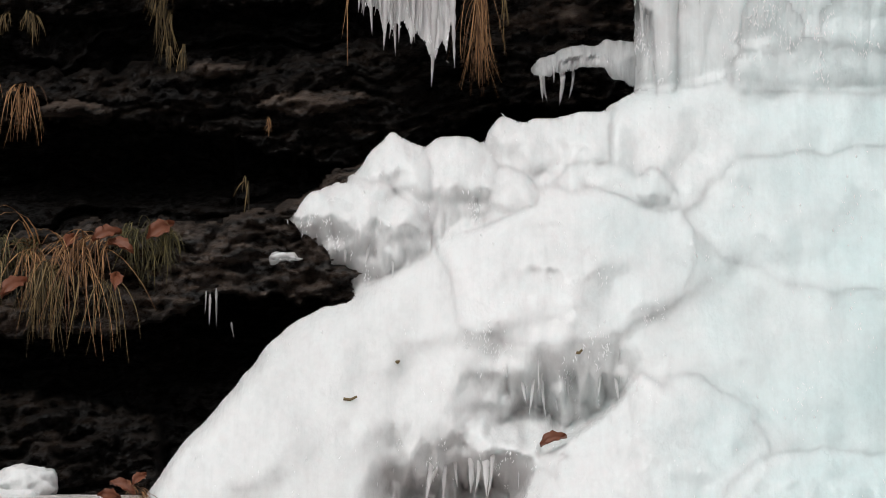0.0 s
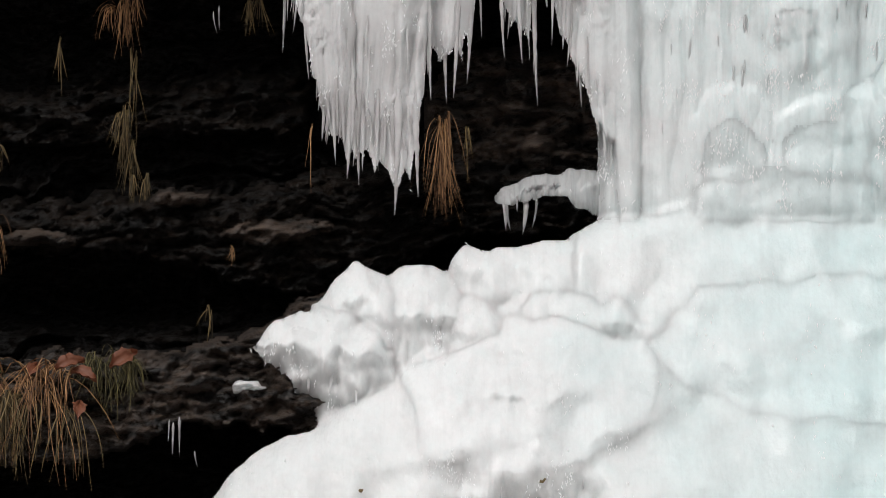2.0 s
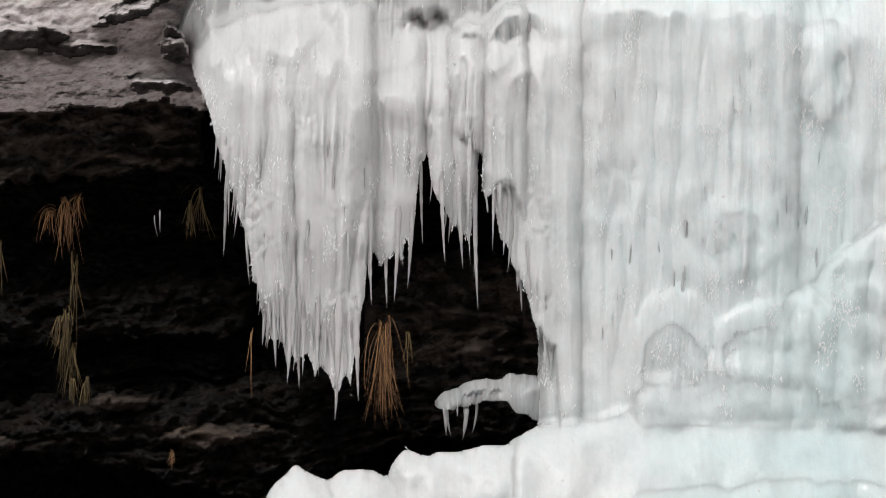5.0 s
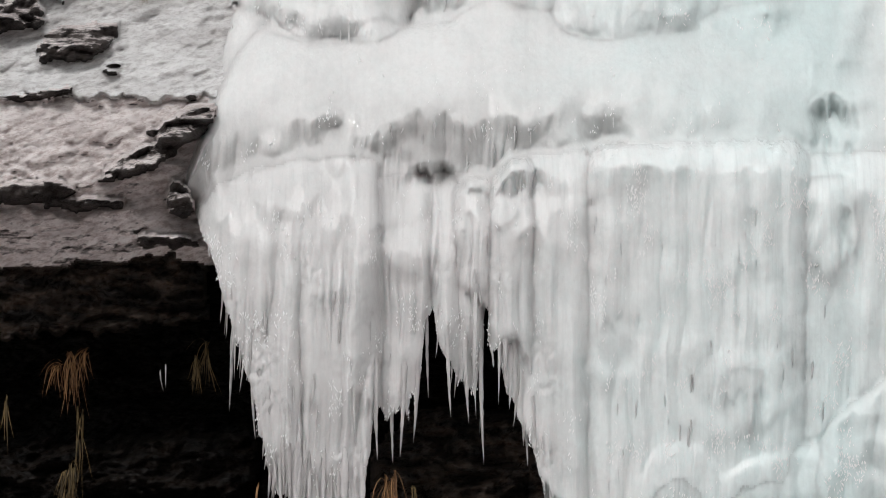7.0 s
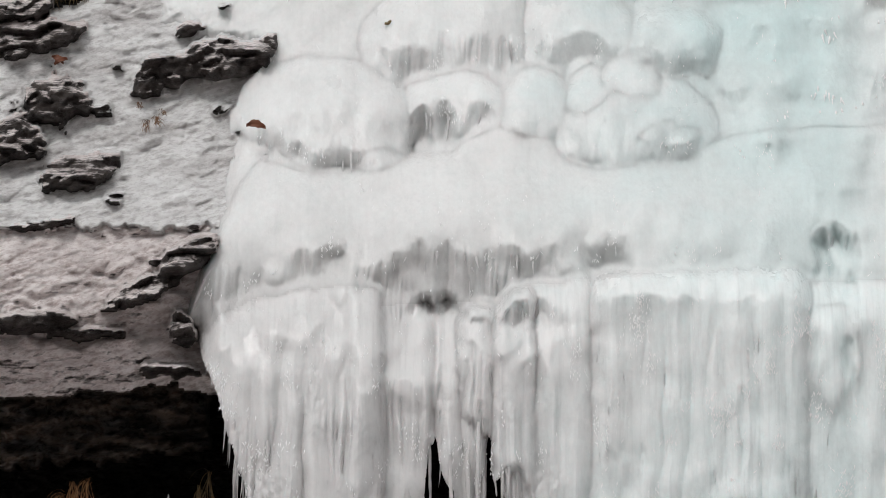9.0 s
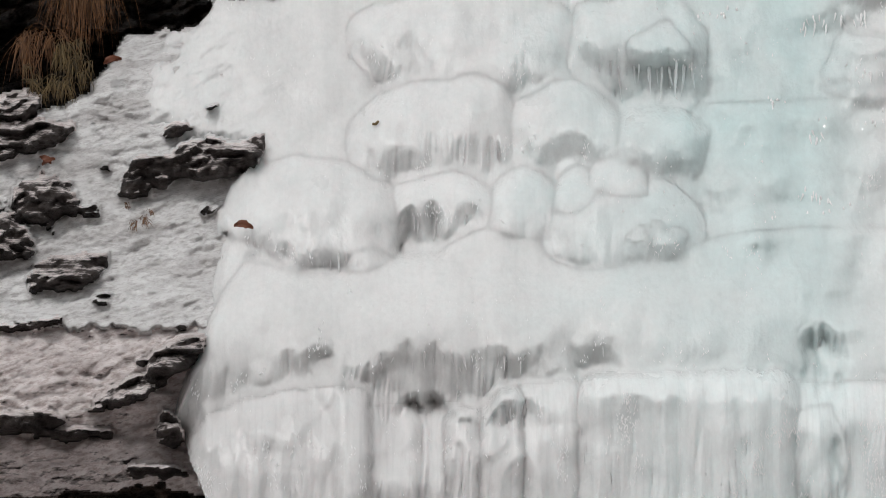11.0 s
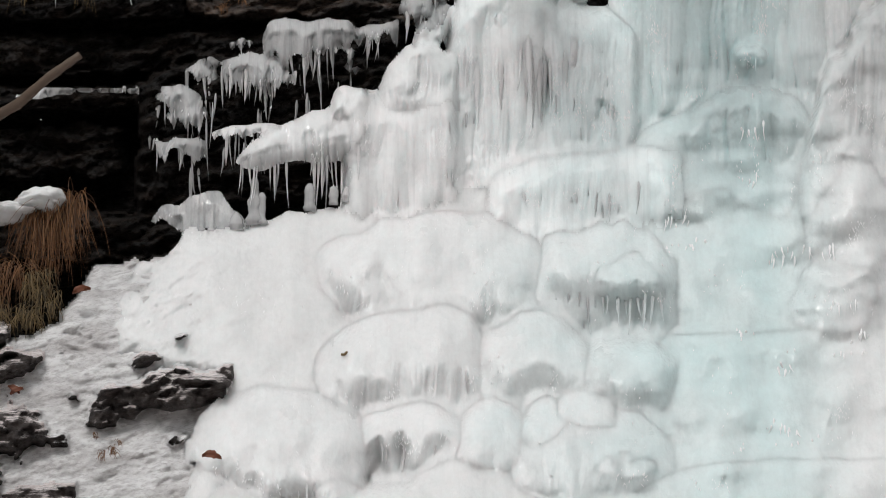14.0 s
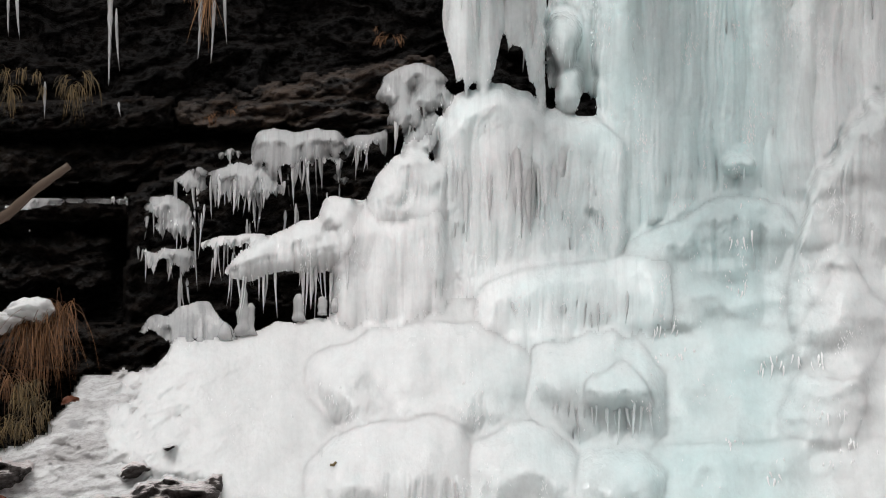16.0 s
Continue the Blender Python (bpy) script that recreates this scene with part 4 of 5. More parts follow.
scale((984, 540, 1000, 502, 1035, 487, 1078, 498, 1100, 540), (984, 580, 1040, 610, 1100, 590), 84, 0.11, 0, 40, 0.010, 0.5)
scale((1040, 600, 1080, 578, 1130, 580, 1172, 606), (1040, 650, 1100, 670, 1172, 650), 85, 0.12, 0, 50, 0.010, 0.5, 0.7)
# snow humps at the far side, and small steps in the flow
for q, (u, v, a, b) in enumerate(((1470, 60, 60, 40), (1545, 40, 60, 50), (1520, 120, 70, 40), (1450, 200, 60, 36), (1540, 210, 70, 46), (1490, 280, 60, 30), (1590, 300, 60, 40))):
    I.swell(u, v, 1.2 * a, 1.3 * b, 0.05, -25, 330 + q)
for q, (u, v) in enumerate(((1210, 150), (1230, 260), (1300, 330), (1220, 420), (1340, 440), (1260, 530), (1420, 520), (1200, 640), (1320, 610), (1470, 640), (1380, 720))):
    I.brow((u - 90, v + 16, u - 20, v, u + 40, v - 4, u + 120, v - 12), 0.031, 70, 51, 26, 11, 340 + q, 60)
# -- the crown: fluted curtains
I.sheet(*SHEETS["crown"])
I.boulder("ice_mound", (390, 482, 408, 460, 450, 428, 520, 396, 558, 384, 640, 360), (390, 494, 440, 502, 480, 486, 560, 486, 640, 476), 0.05, out=0.2, drip=14, tooth=10, wave=5, seed=91, side=36, seat=0.7, arch=0.6)
I.slab("ice_ledge", (438, 262, 448, 236, 480, 228, 520, 236, 555, 226, 590, 230, 615, 256), (438, 285, 480, 300, 520, 300, 560, 285, 615, 275), out=0.02, rim=24, curl=0.12, drip=46, tooth=12, wave=3, seed=106)
I.slab("ice_ledge", (368, 305, 400, 292, 450, 293, 485, 312), (368, 335, 430, 350, 485, 345), out=-0.02, rim=24, curl=0.1, drip=60, tooth=11, wave=4, seed=107)
I.slab("ice_ledge", (340, 436, 380, 420, 430, 412, 470, 415), (340, 446, 400, 438, 470, 440), out=0.12, rim=20, curl=0.1, drip=26, tooth=10, wave=4, seed=108)
I.slab("ice_ledge", (420, 385, 460, 374, 505, 378), (420, 398, 460, 396, 505, 394), out=0.1, rim=14, curl=0.08, wave=3, seed=109)
I.slab("ice_ledge", (250, 356, 290, 346, 330, 360), (250, 372, 290, 410, 330, 430), out=-0.12, rim=16, curl=0.08, drip=60, tooth=10, wave=6, seed=110)
I.slab("ice_ledge", (232, 446, 270, 452, 310, 440, 345, 452), (232, 456, 270, 470, 310, 480, 345, 470), out=-0.08, rim=14, curl=0.08, drip=50, tooth=10, wave=6, seed=111)
I.slab("ice_ledge", (300, 318, 330, 305, 365, 318), (300, 332, 330, 340, 365, 345), out=-0.14, rim=14, curl=0.08, drip=40, tooth=9, wave=8, seed=112)
I.slab("ice_ledge", (4, 366, 60, 352, 180, 354, 260, 352), (4, 378, 60, 376, 110, 366, 260, 366), out=-0.3, rim=14, curl=0.06, drip=10, tooth=10, wave=4, seed=113)
I.slab("ice_ledge", (4, 412, 60, 402, 110, 396), (4, 424, 60, 418, 110, 404), out=-0.34, rim=12, curl=0.06, wave=4, seed=114)
I.slab("ice_ledge", (226, 590, 262, 566, 320, 548, 368, 536, 390, 566, 414, 592), (226, 596, 262, 590, 300, 612, 360, 600, 414, 612), out=-0.06, rim=24, curl=0.12, drip=18, tooth=10, wave=12, seed=115)
for q, (u, v, w, n, o) in enumerate(((318, 392, 34, 70, -0.1), (355, 372, 26, 60, 0.0), (392, 378, 30, 54, 0.02), (345, 300, 24, 60, -0.1), (402, 268, 30, 46, -0.08), (455, 330, 40, 60, 0.04), (515, 318, 36, 70, 0.02), (575, 282, 36, 60, 0.0), (278, 402, 22, 50, -0.14))):
    I.slab("ice_ledge", (u - w, v + 6, u, v - 6, u + w, v + 4), (u - w, v + 12, u, v + 10, u + w, v + 14), out=o, rim=14, curl=0.08, drip=n, tooth=9, wave=4, seed=300 + q)
I.slab("ice_ledge", (545, 318, 590, 312, 622, 318), (545, 326, 590, 324, 622, 328), out=-0.1, rim=10, curl=0.06, drip=22, tooth=9, wave=3, seed=117)
I.slab("ice_ledge", (605, 246, 650, 236, 680, 228), (605, 262, 650, 268, 680, 258), out=-0.05, rim=14, curl=0.08, drip=70, tooth=10, wave=4, seed=118)
I.slab("ice_ledge", (612, 210, 640, 192, 662, 196), (612, 214, 640, 204, 662, 206), out=-0.2, rim=8, curl=0.04, wave=3, seed=119)
I.slab("ice_curtain", (580, 420, 592, 368, 625, 352, 700, 350, 790, 330), (580, 572, 640, 570, 700, 566, 740, 556, 790, 546), out=0.22, rim=90, curl=0.26, drip=30, tooth=14, seed=92, soft=0.1, wave=5)
I.boulder("ice_mound", (556, 392, 566, 356, 590, 344, 618, 350, 634, 380), (556, 410, 600, 420, 634, 410), 0.04, out=0.2, seed=104, side=24)
I.slab("ice_curtain", (765, 260, 780, 195, 805, 166, 880, 140, 935, 165, 960, 190, 1050, 203, 1110, 235), (765, 535, 860, 525, 900, 500, 960, 475, 1050, 460, 1110, 435), out=0.14, hang=0.7, rim=60, curl=0.22, drip=40, tooth=16, seed=93)
I.slab("ice_curtain", (775, -116, 960, -116), (775, 60, 800, 140, 860, 160, 885, 60, 915, 90, 930, 120, 945, 180, 960, 190), out=0.16, drip=50, tooth=14, seed=94)
I.slab("ice_curtain", (1045, -116, 1740, -116), (1045, 160, 1080, 430, 1500, 460, 1740, 460), out=0.08, hang=0.4, drip=30, seed=95, side=40)
I.slab("ice_curtain", (960, -30, 1060, -30), (960, 150, 1060, 170), out=-0.2, drip=20, seed=96)
I.lobe("ice_mound", 990, 60, 28, 40, 60, 0.14, out=-0.02, seed=97)
I.lobe("ice_mound", 1000, 150, 26, 30, 50, 0.14, out=-0.02, seed=98)
I.slab("ice_mound", (1090, 418, 1200, 382, 1250, 346, 1300, 334, 1380, 356, 1430, 400), (1090, 660, 1250, 720, 1430, 760), out=0.16, hang=0.05, rim=50, curl=0.22, seed=99, sink=0.35, soft=0.12, side=70, fade=45)
I.slab("ice_apron", (840, 500, 1100, 420, 1400, 330, 1738, 200), (840, 640, 1738, 900), out=0.02, hang=0, rim=20, curl=0.05, seed=100, soft=0.05, fade=45)
I.slab("ice_mound", (1395, 470, 1430, 330, 1480, 240, 1540, 170, 1600, 130, 1738, 100), (1395, 700, 1738, 760), out=0.22, hang=0.6, rim=50, curl=0.2, seed=101, soft=0.08, wave=20, fade=45)
for q, (u, v, w, n, o) in enumerate(((730, 122, 62, 40, -0.05), (690, 152, 34, 34, -0.02), (760, 160, 40, 44, 0.0), (712, 192, 34, 40, 0.02), (770, 214, 34, 50, 0.04), (735, 240, 30, 34, 0.05))):
    I.boulder("ice_ledge", (u - w, v + 14, u - 0.5 * w, v - 6, u, v - 12, u + 0.6 * w, v - 4, u + w, v + 16), (u - w, v + 24, u, v + 44, u + w, v + 28), 0.05, out=o, drip=n, tooth=11, side=18, lump=0.02, wave=6, soft=0.03, seed=400 + 9 * q, seat=0.5, under=0.5)
I.boulder("ice_mound", (642, 356, 660, 312, 690, 276, 720, 270, 750, 276, 790, 300), (642, 402, 700, 410, 790, 410), 0.05, out=0.16, wave=5, seed=103, side=40)
I.lobe("ice_mound", 1300, 282, 30, 12, 20, 0.10, out=0.14, seed=105)

# fringed hollows under the swellings
for sheet, u, v, a, b, d, drip in (("shelf", 765, 230, 46, 50, .15, 52), ("shelf", 600, 300, 60, 14, .12, 26),
                                   ("steps", 952, 250, 14, 44, .10, 40), ("steps", 640, 545, 18, 20, .14, 26), ("steps", 826, 500, 14, 34, .10, 30),
                                   ("crown", 940, 370, 14, 84, .12, 30), ("crown", 1042, 400, 13, 40, .10, 20), ("lip", 590, 237, 60, 30, .06, 14), ("lip", 690, 184, 40, 16, .035, 6), ("lip", 1056, 228, 40, 26, .09, 14), ("lip", 762, 312, 40, 20, .24, 26), ("lip", 1470, 230, 44, 70, .2, 60), ("lip", 1305, 520, 9, 80, .07, 30), ("lip", 1490, 420, 13, 70, .08, 30)):
    I.sheet(*SHEETS[sheet])
    I.niche(u, v, a, b, 0.85 * d, drip, 10, int(u + v))

# skin: upright ice is fluted by running water, flat ice softly humped
U, V = I.U, I.V
I.calm(3)
# the lobed slopes are melted rounder than the hanging curtains
sharp = I.H.copy()
I.calm(24)
melted = np.interp(V, (-1440, -1390, -680, -600, 150, 230, 600, 660), (0, 0.85, 0.8, 0, 0, 0.4, 0.4, 0.1))
I.H = melted * I.H + (1 - melted) * sharp
sharp = I.H.copy()
I.calm(90)
melted = np.interp(U, (1160, 1280), (0, 1)) * np.interp(V, (380, 450, 600, 680), (0, 1, 1, 0))
I.H = melted * I.H + (1 - melted) * sharp
up = I.steep()
warp = U + 6 * fbm(U / 60, V / 130, 2, 61)
column = 2 * np.abs(grid_noise(warp / 55, V / 480, 60)) - 0.6
flute = 2 * np.abs(grid_noise(warp / 17, V / 500, 62)) - 0.6
flute2 = 2 * np.abs(grid_noise(warp / 8, V / 260, 63)) - 0.6
knob = fbm(U / 12, V / 14, 3, 64)
wild = np.clip(0.2 + 1.2 * fbm(U / 110, V / 90, 2, 65), 0, 1)
calm = np.clip(0.55 + 0.9 * fbm(U / 120, V / 160, 2, 68), 0.08, 1)
hung = np.clip((1240 - U) / 160, np.where(V < -1400, 0.7, 0.3), 1)
hung = hung * np.interp(V, (-1450, -1340, -1290, -640, -560, 80, 160), (1, 0.8, 0.6, 0.6, 1, 1, 0.25))
I.H += up * (0.035 * (0.3 + 0.7 * hung) * column + hung * calm * (0.016 * flute + 0.010 * flute2) + 0.007 * wild * knob * hung)
I.H += (0.012 + 0.014 * (1 - up)) * fbm(U / 110, V / 110, 2, 66) + 0.0015 * fbm(U / 22, V / 16, 2, 67) * (1 - up)

crust = np.clip((760 - U) / 260, 0, 1) * np.clip((-960 - V) / 60, 0, 1) * np.clip((V + 1330) / 60, 0, 1)
I.H += crust * (0.012 * fbm((U - 0.35 * V) / 60, (V + 0.35 * U) / 22, 4, 75, 0.6))
flow = np.clip((U - 1330) / 90, 0, 1) * np.clip((-640 - V) / 80, 0, 1) * np.clip((V + 1640) / 100, 0, 1)
I.H += flow * (0.007 * fbm(U / 60, V / 36, 2, 76) + 0.022 * fbm(U / 170, V / 75, 2, 77))
fall = tagged(empty("frozen_waterfall", spot(1000, 900, 1.2)), "frozen waterfall of white and pale blue-green ice over dark rock", "waterfall")
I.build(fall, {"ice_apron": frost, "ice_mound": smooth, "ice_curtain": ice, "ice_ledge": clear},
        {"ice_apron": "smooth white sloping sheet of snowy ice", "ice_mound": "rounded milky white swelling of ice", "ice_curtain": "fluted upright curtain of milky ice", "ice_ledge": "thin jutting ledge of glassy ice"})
for o in fall.children:
    o.matrix_parent_inverse = fall.matrix_basis.inverted()



def glint_splinters(n, seed):
    """White splinters on the steep faces, in drifts, standing in for glints off the ice."""
    rng = np.random.default_rng(seed)
    drift = fbm(U / 70, V / 110, 3, 69) + 0.5 * fbm(U / 14, V / 50, 2, 70)
    on = I.who >= 0
    hem = on & ~(np.roll(on, 3, 1) & np.roll(on, -3, 1) & np.roll(on, -2, 0))
    glassy = np.isin(I.who, [q for q, name in enumerate(I.parts) if name == "ice_ledge"])
    odds = (np.where(on, (up * 0.9 + 0.1) * np.clip(drift - 0.15, 0, 1) ** 1.5 + 0.08 * hem * up, 0) * np.where(glassy, 0.12, 1.0)).reshape(-1)
    at = rng.choice(odds.size, n, p=odds / odds.sum())
    base = place(U.reshape(-1)[at] + rng.uniform(-2, 2, n), V.reshape(-1)[at] + rng.uniform(-3, 3, n), I.H.reshape(-1)[at] + 0.003)
    wide, tall = rng.uniform(0.001, 0.0038, n), rng.uniform(0.003, 0.012, n)
    corner = np.array([(1, 0, 0), (0, 1, 0), (-1, 0, 0), (0, -1, 0), (0, 0, 1), (0, 0, -1)], float)
    verts = corner[None] * np.stack([wide, wide, tall], 1)[:, None, :]
    spin, tip = rng.uniform(0, 2 * math.pi, n), rng.normal(0, 0.35, n)
    c, s = np.cos(spin)[:, None], np.sin(spin)[:, None]
    x, y, z = verts[..., 0], verts[..., 1], verts[..., 2]
    x, y = c * x - s * y, s * x + c * y
    c, s = np.cos(tip)[:, None], np.sin(tip)[:, None]
    x, z = c * x + s * z, -s * x + c * z
    verts = np.stack([x, y, z], -1) + base[:, None, :]
    face = np.array([(0, 1, 4), (1, 2, 4), (2, 3, 4), (3, 0, 4), (1, 0, 5), (2, 1, 5), (3, 2, 5), (0, 3, 5)])
    faces = (face[None] + 6 * np.arange(n)[:, None, None]).reshape(-1, 3)
    mesh = bpy.data.meshes.new("hoar_frost")
    mesh.from_pydata(verts.reshape(-1, 3).tolist(), [], faces.tolist())
    ob = part("hoar_frost", mesh, glint_white, fall, "white specks painted in for glints on steep ice")
    tagged(ob, kind="stuff")


glint_splinters(10000, 5)


def drips(n, seed):
    """Short frozen drips and beads, half sunk in the upright ice."""
    rng = np.random.default_rng(seed)
    drift = fbm(U / 90, V / 120, 3, 169) + 0.4 * fbm(U / 20, V / 60, 2, 170)
    odds = np.where(I.who >= 0, up ** 3 * np.clip(drift + 0.15, 0.02, 1) * (0.4 + hung), 0).reshape(-1)
    at = rng.choice(odds.size, n, p=odds / odds.sum())
    base = place(U.reshape(-1)[at], V.reshape(-1)[at], I.H.reshape(-1)[at])
    tall = rng.uniform(0.02, 0.14, n) * rng.uniform(0.3, 1, n)
    wide = np.clip(0.06 * tall, 0.0018, 0.005) * rng.uniform(0.7, 1.5, n)
    sides, ring = 6, ((0.0, 0.25), (0.2, 0.9), (0.45, 0.7), (0.62, 0.85), (0.85, 0.6), (1.0, 0.1))
    a = 2 * math.pi * np.arange(sides) / sides
    verts = np.zeros((n, len(ring), sides, 3))
    sway = rng.normal(0, 0.06, n)
    for k, (q, r) in enumerate(ring):
        r = wide * r * rng.uniform(0.8, 1.25, n)
        verts[:, k, :, 0] = base[:, None, 0] + r[:, None] * np.cos(a) + (sway * tall * q)[:, None]
        verts[:, k, :, 1] = base[:, None, 1] + r[:, None] * np.sin(a)
        verts[:, k, :, 2] = base[:, None, 2] - (tall * q)[:, None]
    one = np.array([(k * sides + j, (k + 1) * sides + j, (k + 1) * sides + (j + 1) % sides, k * sides + (j + 1) % sides) for k in range(len(ring) - 1) for j in range(sides)])
    faces = (one[None] + len(ring) * sides * np.arange(n)[:, None, None]).reshape(-1, 4)
    mesh = bpy.data.meshes.new("frozen_drip")
    mesh.from_pydata(verts.reshape(-1, 3).tolist(), [], faces.tolist())
    mesh.polygons.foreach_set("use_smooth", np.ones(len(faces), bool))
    ob = part("frozen_drip", mesh, ice, fall, "small glassy drips frozen to the curtains")
    tagged(ob, kind="stuff")


drips(300, 9)

# ---------------------------------------------------------------- icicles
def icicle_mesh(length, width, seed):
    rng = random.Random(seed)
    verts, faces, rings, sides = [], [], max(7, int(length / 0.03)), 7
    rings = min(rings, 16)
    dx, dy = rng.uniform(-0.02, 0.02), rng.uniform(-0.02, 0.02)
    for i in range(rings):
        s = i / (rings - 1)
        r = 0.5 * width * min(1.0, 0.3 + 4.5 * s) * ((1 - s) ** 0.75 * 0.94 + 0.06) * (1 + 0.22 * math.sin(s * length * 90 + rng.uniform(-1, 1)) * (0.4 + 0.6 * s))
        for j in range(sides):
            a = 2 * math.pi * j / sides
            rr = r * (1 + rng.uniform(-0.12, 0.12))
            verts.append((rr * math.cos(a) + dx * s * s, 0.8 * rr * math.sin(a) + dy * s, -length * s))
    for i in range(rings - 1):
        for j in range(sides):
            a, b = i * sides + j, i * sides + (j + 1) % sides
            faces.append((a, a + sides, b + sides, b))
    faces.append(tuple(range(sides)))
    faces.append(tuple(range((rings - 1) * sides, rings * sides))[::-1])
    return mesh_from("icicle", verts, faces)


def icicle(u, v, length, width, out, seed, parent=None, material=None):
    """One icicle hung from the mark (u, v); length and width in marks."""
    g = (20 - out) * MARK
    ob = part("icicle", icicle_mesh(length * g, width * g, seed), material or clear)
    ob.location = spot(u, v, out)
    host = parent or fall
    ob.parent = host
    ob.matrix_parent_inverse = host.matrix_basis.inverted()
    return ob


def icicle_row(sheet, u0, u1, v0, v1, n, shortest, longest, width, stray, seed):
    """Icicles that hang out of the ice near the line from (u0, v0) to (u1, v1)."""
    rng = random.Random(seed)
    du, dv = SHEETS[sheet]
    for q in range(n):
        s = rng.random()
        size = shortest + (longest - shortest) * rng.random() ** 1.6
        u, v = u0 + (u1 - u0) * s + du, v0 + (v1 - v0) * s + dv + rng.uniform(-stray, stray)
        v_asked = v
        v, out = I.surface(u, v)
        if abs(v - v_asked) < 4 and up[int((v - I.v[0]) / I.down), int((u - I.u[0]) / I.across)] < 0.6:
            continue
        w = width * rng.uniform(0.55, 1.2) * (0.6 + 0.4 * size / longest)
        icicle(u, v - 8, size, w, out - 0.012, seed * 100 + q, None, ice if abs(v - v_asked) < 4 else None)


icicle_row("foot", 920, 1090, 668, 660, 11, 25, 85, 13, 8, 1)
icicle_row("foot", 690, 880, 820, 810, 11, 30, 90, 16, 8, 2)
icicle_row("foot", 936, 1030, 142, 132, 5, 50, 66, 12, 8, 3)
icicle_row("foot", 740, 860, 360, 370, 7, 20, 45, 10, 26, 4)
icicle_row("foot", 610, 700, 440, 420, 6, 40, 90, 14, 26, 5)
icicle_row("foot", 640, 800, -90, -60, 14, 60, 180, 15, 26, 6)
icicle_row("lip", 400, 470, 520, 760, 8, 60, 120, 11, 26, 7)
icicle_row("lip", 470, 640, 780, 860, 18, 60, 130, 14, 26, 8)
icicle_row("lip", 660, 750, 640, 560, 8, 80, 190, 13, 26, 9)
icicle_row("lip", 765, 850, 560, 560, 7, 100, 220, 13, 26, 10)
icicle_row("lip", 870, 985, 560, 780, 10, 80, 160, 14, 26, 11)
icicle_row("lip", 720, 870, 268, 262, 12, 18, 46, 9, 26, 12)
icicle_row("lip", 920, 1000, 300, 300, 6, 60, 150, 12, 26, 13)
icicle_row("lip", 1430, 1510, 200, 220, 6, 40, 80, 12, 26, 14)
icicle_row("shelf", 470, 660, 270, 285, 12, 14, 36, 9, 26, 15)
icicle_row("shelf", 730, 800, 190, 190, 6, 40, 85, 13, 26, 16)
icicle_row("shelf", 880, 960, 70, 60, 7, 40, 80, 12, 26, 17)
icicle_row("shelf", 1000, 1220, 255, 240, 12, 14, 36, 10, 26, 18)
icicle_row("steps", 900, 1160, 150, 120, 18, 40, 90, 12, 26, 19)
icicle_row("steps", 680, 860, 300, 310, 12, 25, 60, 10, 26, 21)
icicle_row("crown", 400, 620, 486, 472, 14, 30, 100, 8, 8, 22)
icicle_row("crown", 600, 780, 420, 400, 14, 60, 130, 16, 26, 23)
icicle_row("crown", 770, 1080, 300, 260, 24, 80, 190, 17, 26, 24)
icicle_row("crown", 780, 960, 0, -10, 14, 90, 190, 17, 26, 25)
icicle_row("crown", 695, 760, -60, -60, 5, 90, 165, 15, 26, 26)
icicle_row("crown", 300, 370, 350, 360, 9, 50, 120, 9, 30, 27)
icicle_row("crown", 380, 480, 330, 335, 12, 40, 80, 9, 14, 28)
icicle_row("crown", 480, 560, 290, 290, 7, 50, 110, 13, 12, 29)
icicle_row("crown", 180, 250, 362, 362, 7, 14, 34, 6, 4, 30)
icicle_row("crown", 240, 340, 455, 460, 8, 30, 70, 9, 10, 31)
icicle_row("lip", 400, 640, 560, 640, 20, 70, 170, 11, 110, 33)
icicle_row("crown", 1080, 1420, 120, 200, 22, 50, 150, 11, 140, 34)
icicle_row("crown", 660, 770, 190, 220, 9, 30, 70, 10, 18, 36)


def stump(sheet, u, v, height, width, seed):
    """A lump of ice grown up from dripping water, its foot at (u, v)."""
    du, dv = SHEETS[sheet]
    u, v = u + du, v + dv
    out = I.surface(u, v)[1] - 0.01
    g = (20 - out) * MARK
    rng = random.Random(seed)
    verts, faces, rings, sides = [], [], 9, 9
    for i in range(rings):
        q = i / (rings - 1)
        r = 0.5 * width * g * (1.15 - 0.45 * q) * min(1.0, 7 * (1.04 - q)) ** 0.5 * rng.uniform(0.78, 1.2) * (1 + 0.16 * math.sin(5 * q + seed))
        for j in range(sides):
            a = 2 * math.pi * j / sides
            verts.append((r * math.cos(a) * rng.uniform(0.9, 1.1), r * math.sin(a), height * g * q))
    for i in range(rings - 1):
        for j in range(sides):
            a, b = i * sides + j, i * sides + (j + 1) % sides
            faces.append((a, b, b + sides, a + sides))
    faces += [tuple(range(sides))[::-1], tuple(range((rings - 1) * sides, rings * sides))]
    mesh = mesh_from("ice_stump", verts, faces)
    ob = part("ice_stump", mesh, clear)
    ob.location = spot(u, v, out)
    ob.parent = fall
    ob.matrix_parent_inverse = fall.matrix_basis.inverted()


stump("crown", 427, 598, 90, 26, 1)
stump("crown", 440, 596, 60, 18, 2)
stump("crown", 525, 572, 52, 22, 3)
stump("crown", 567, 560, 36, 20, 4)
stump("crown", 590, 556, 30, 18, 5)
stump("crown", 395, 606, 34, 22, 6)
icicle_row("crown", 345, 450, 440, 440, 10, 30, 80, 8, 4, 40)
icicle_row("crown", 370, 480, 345, 345, 14, 30, 60, 9, 4, 41)
icicle_row("crown", 250, 330, 380, 400, 8, 40, 80, 9, 10, 42)
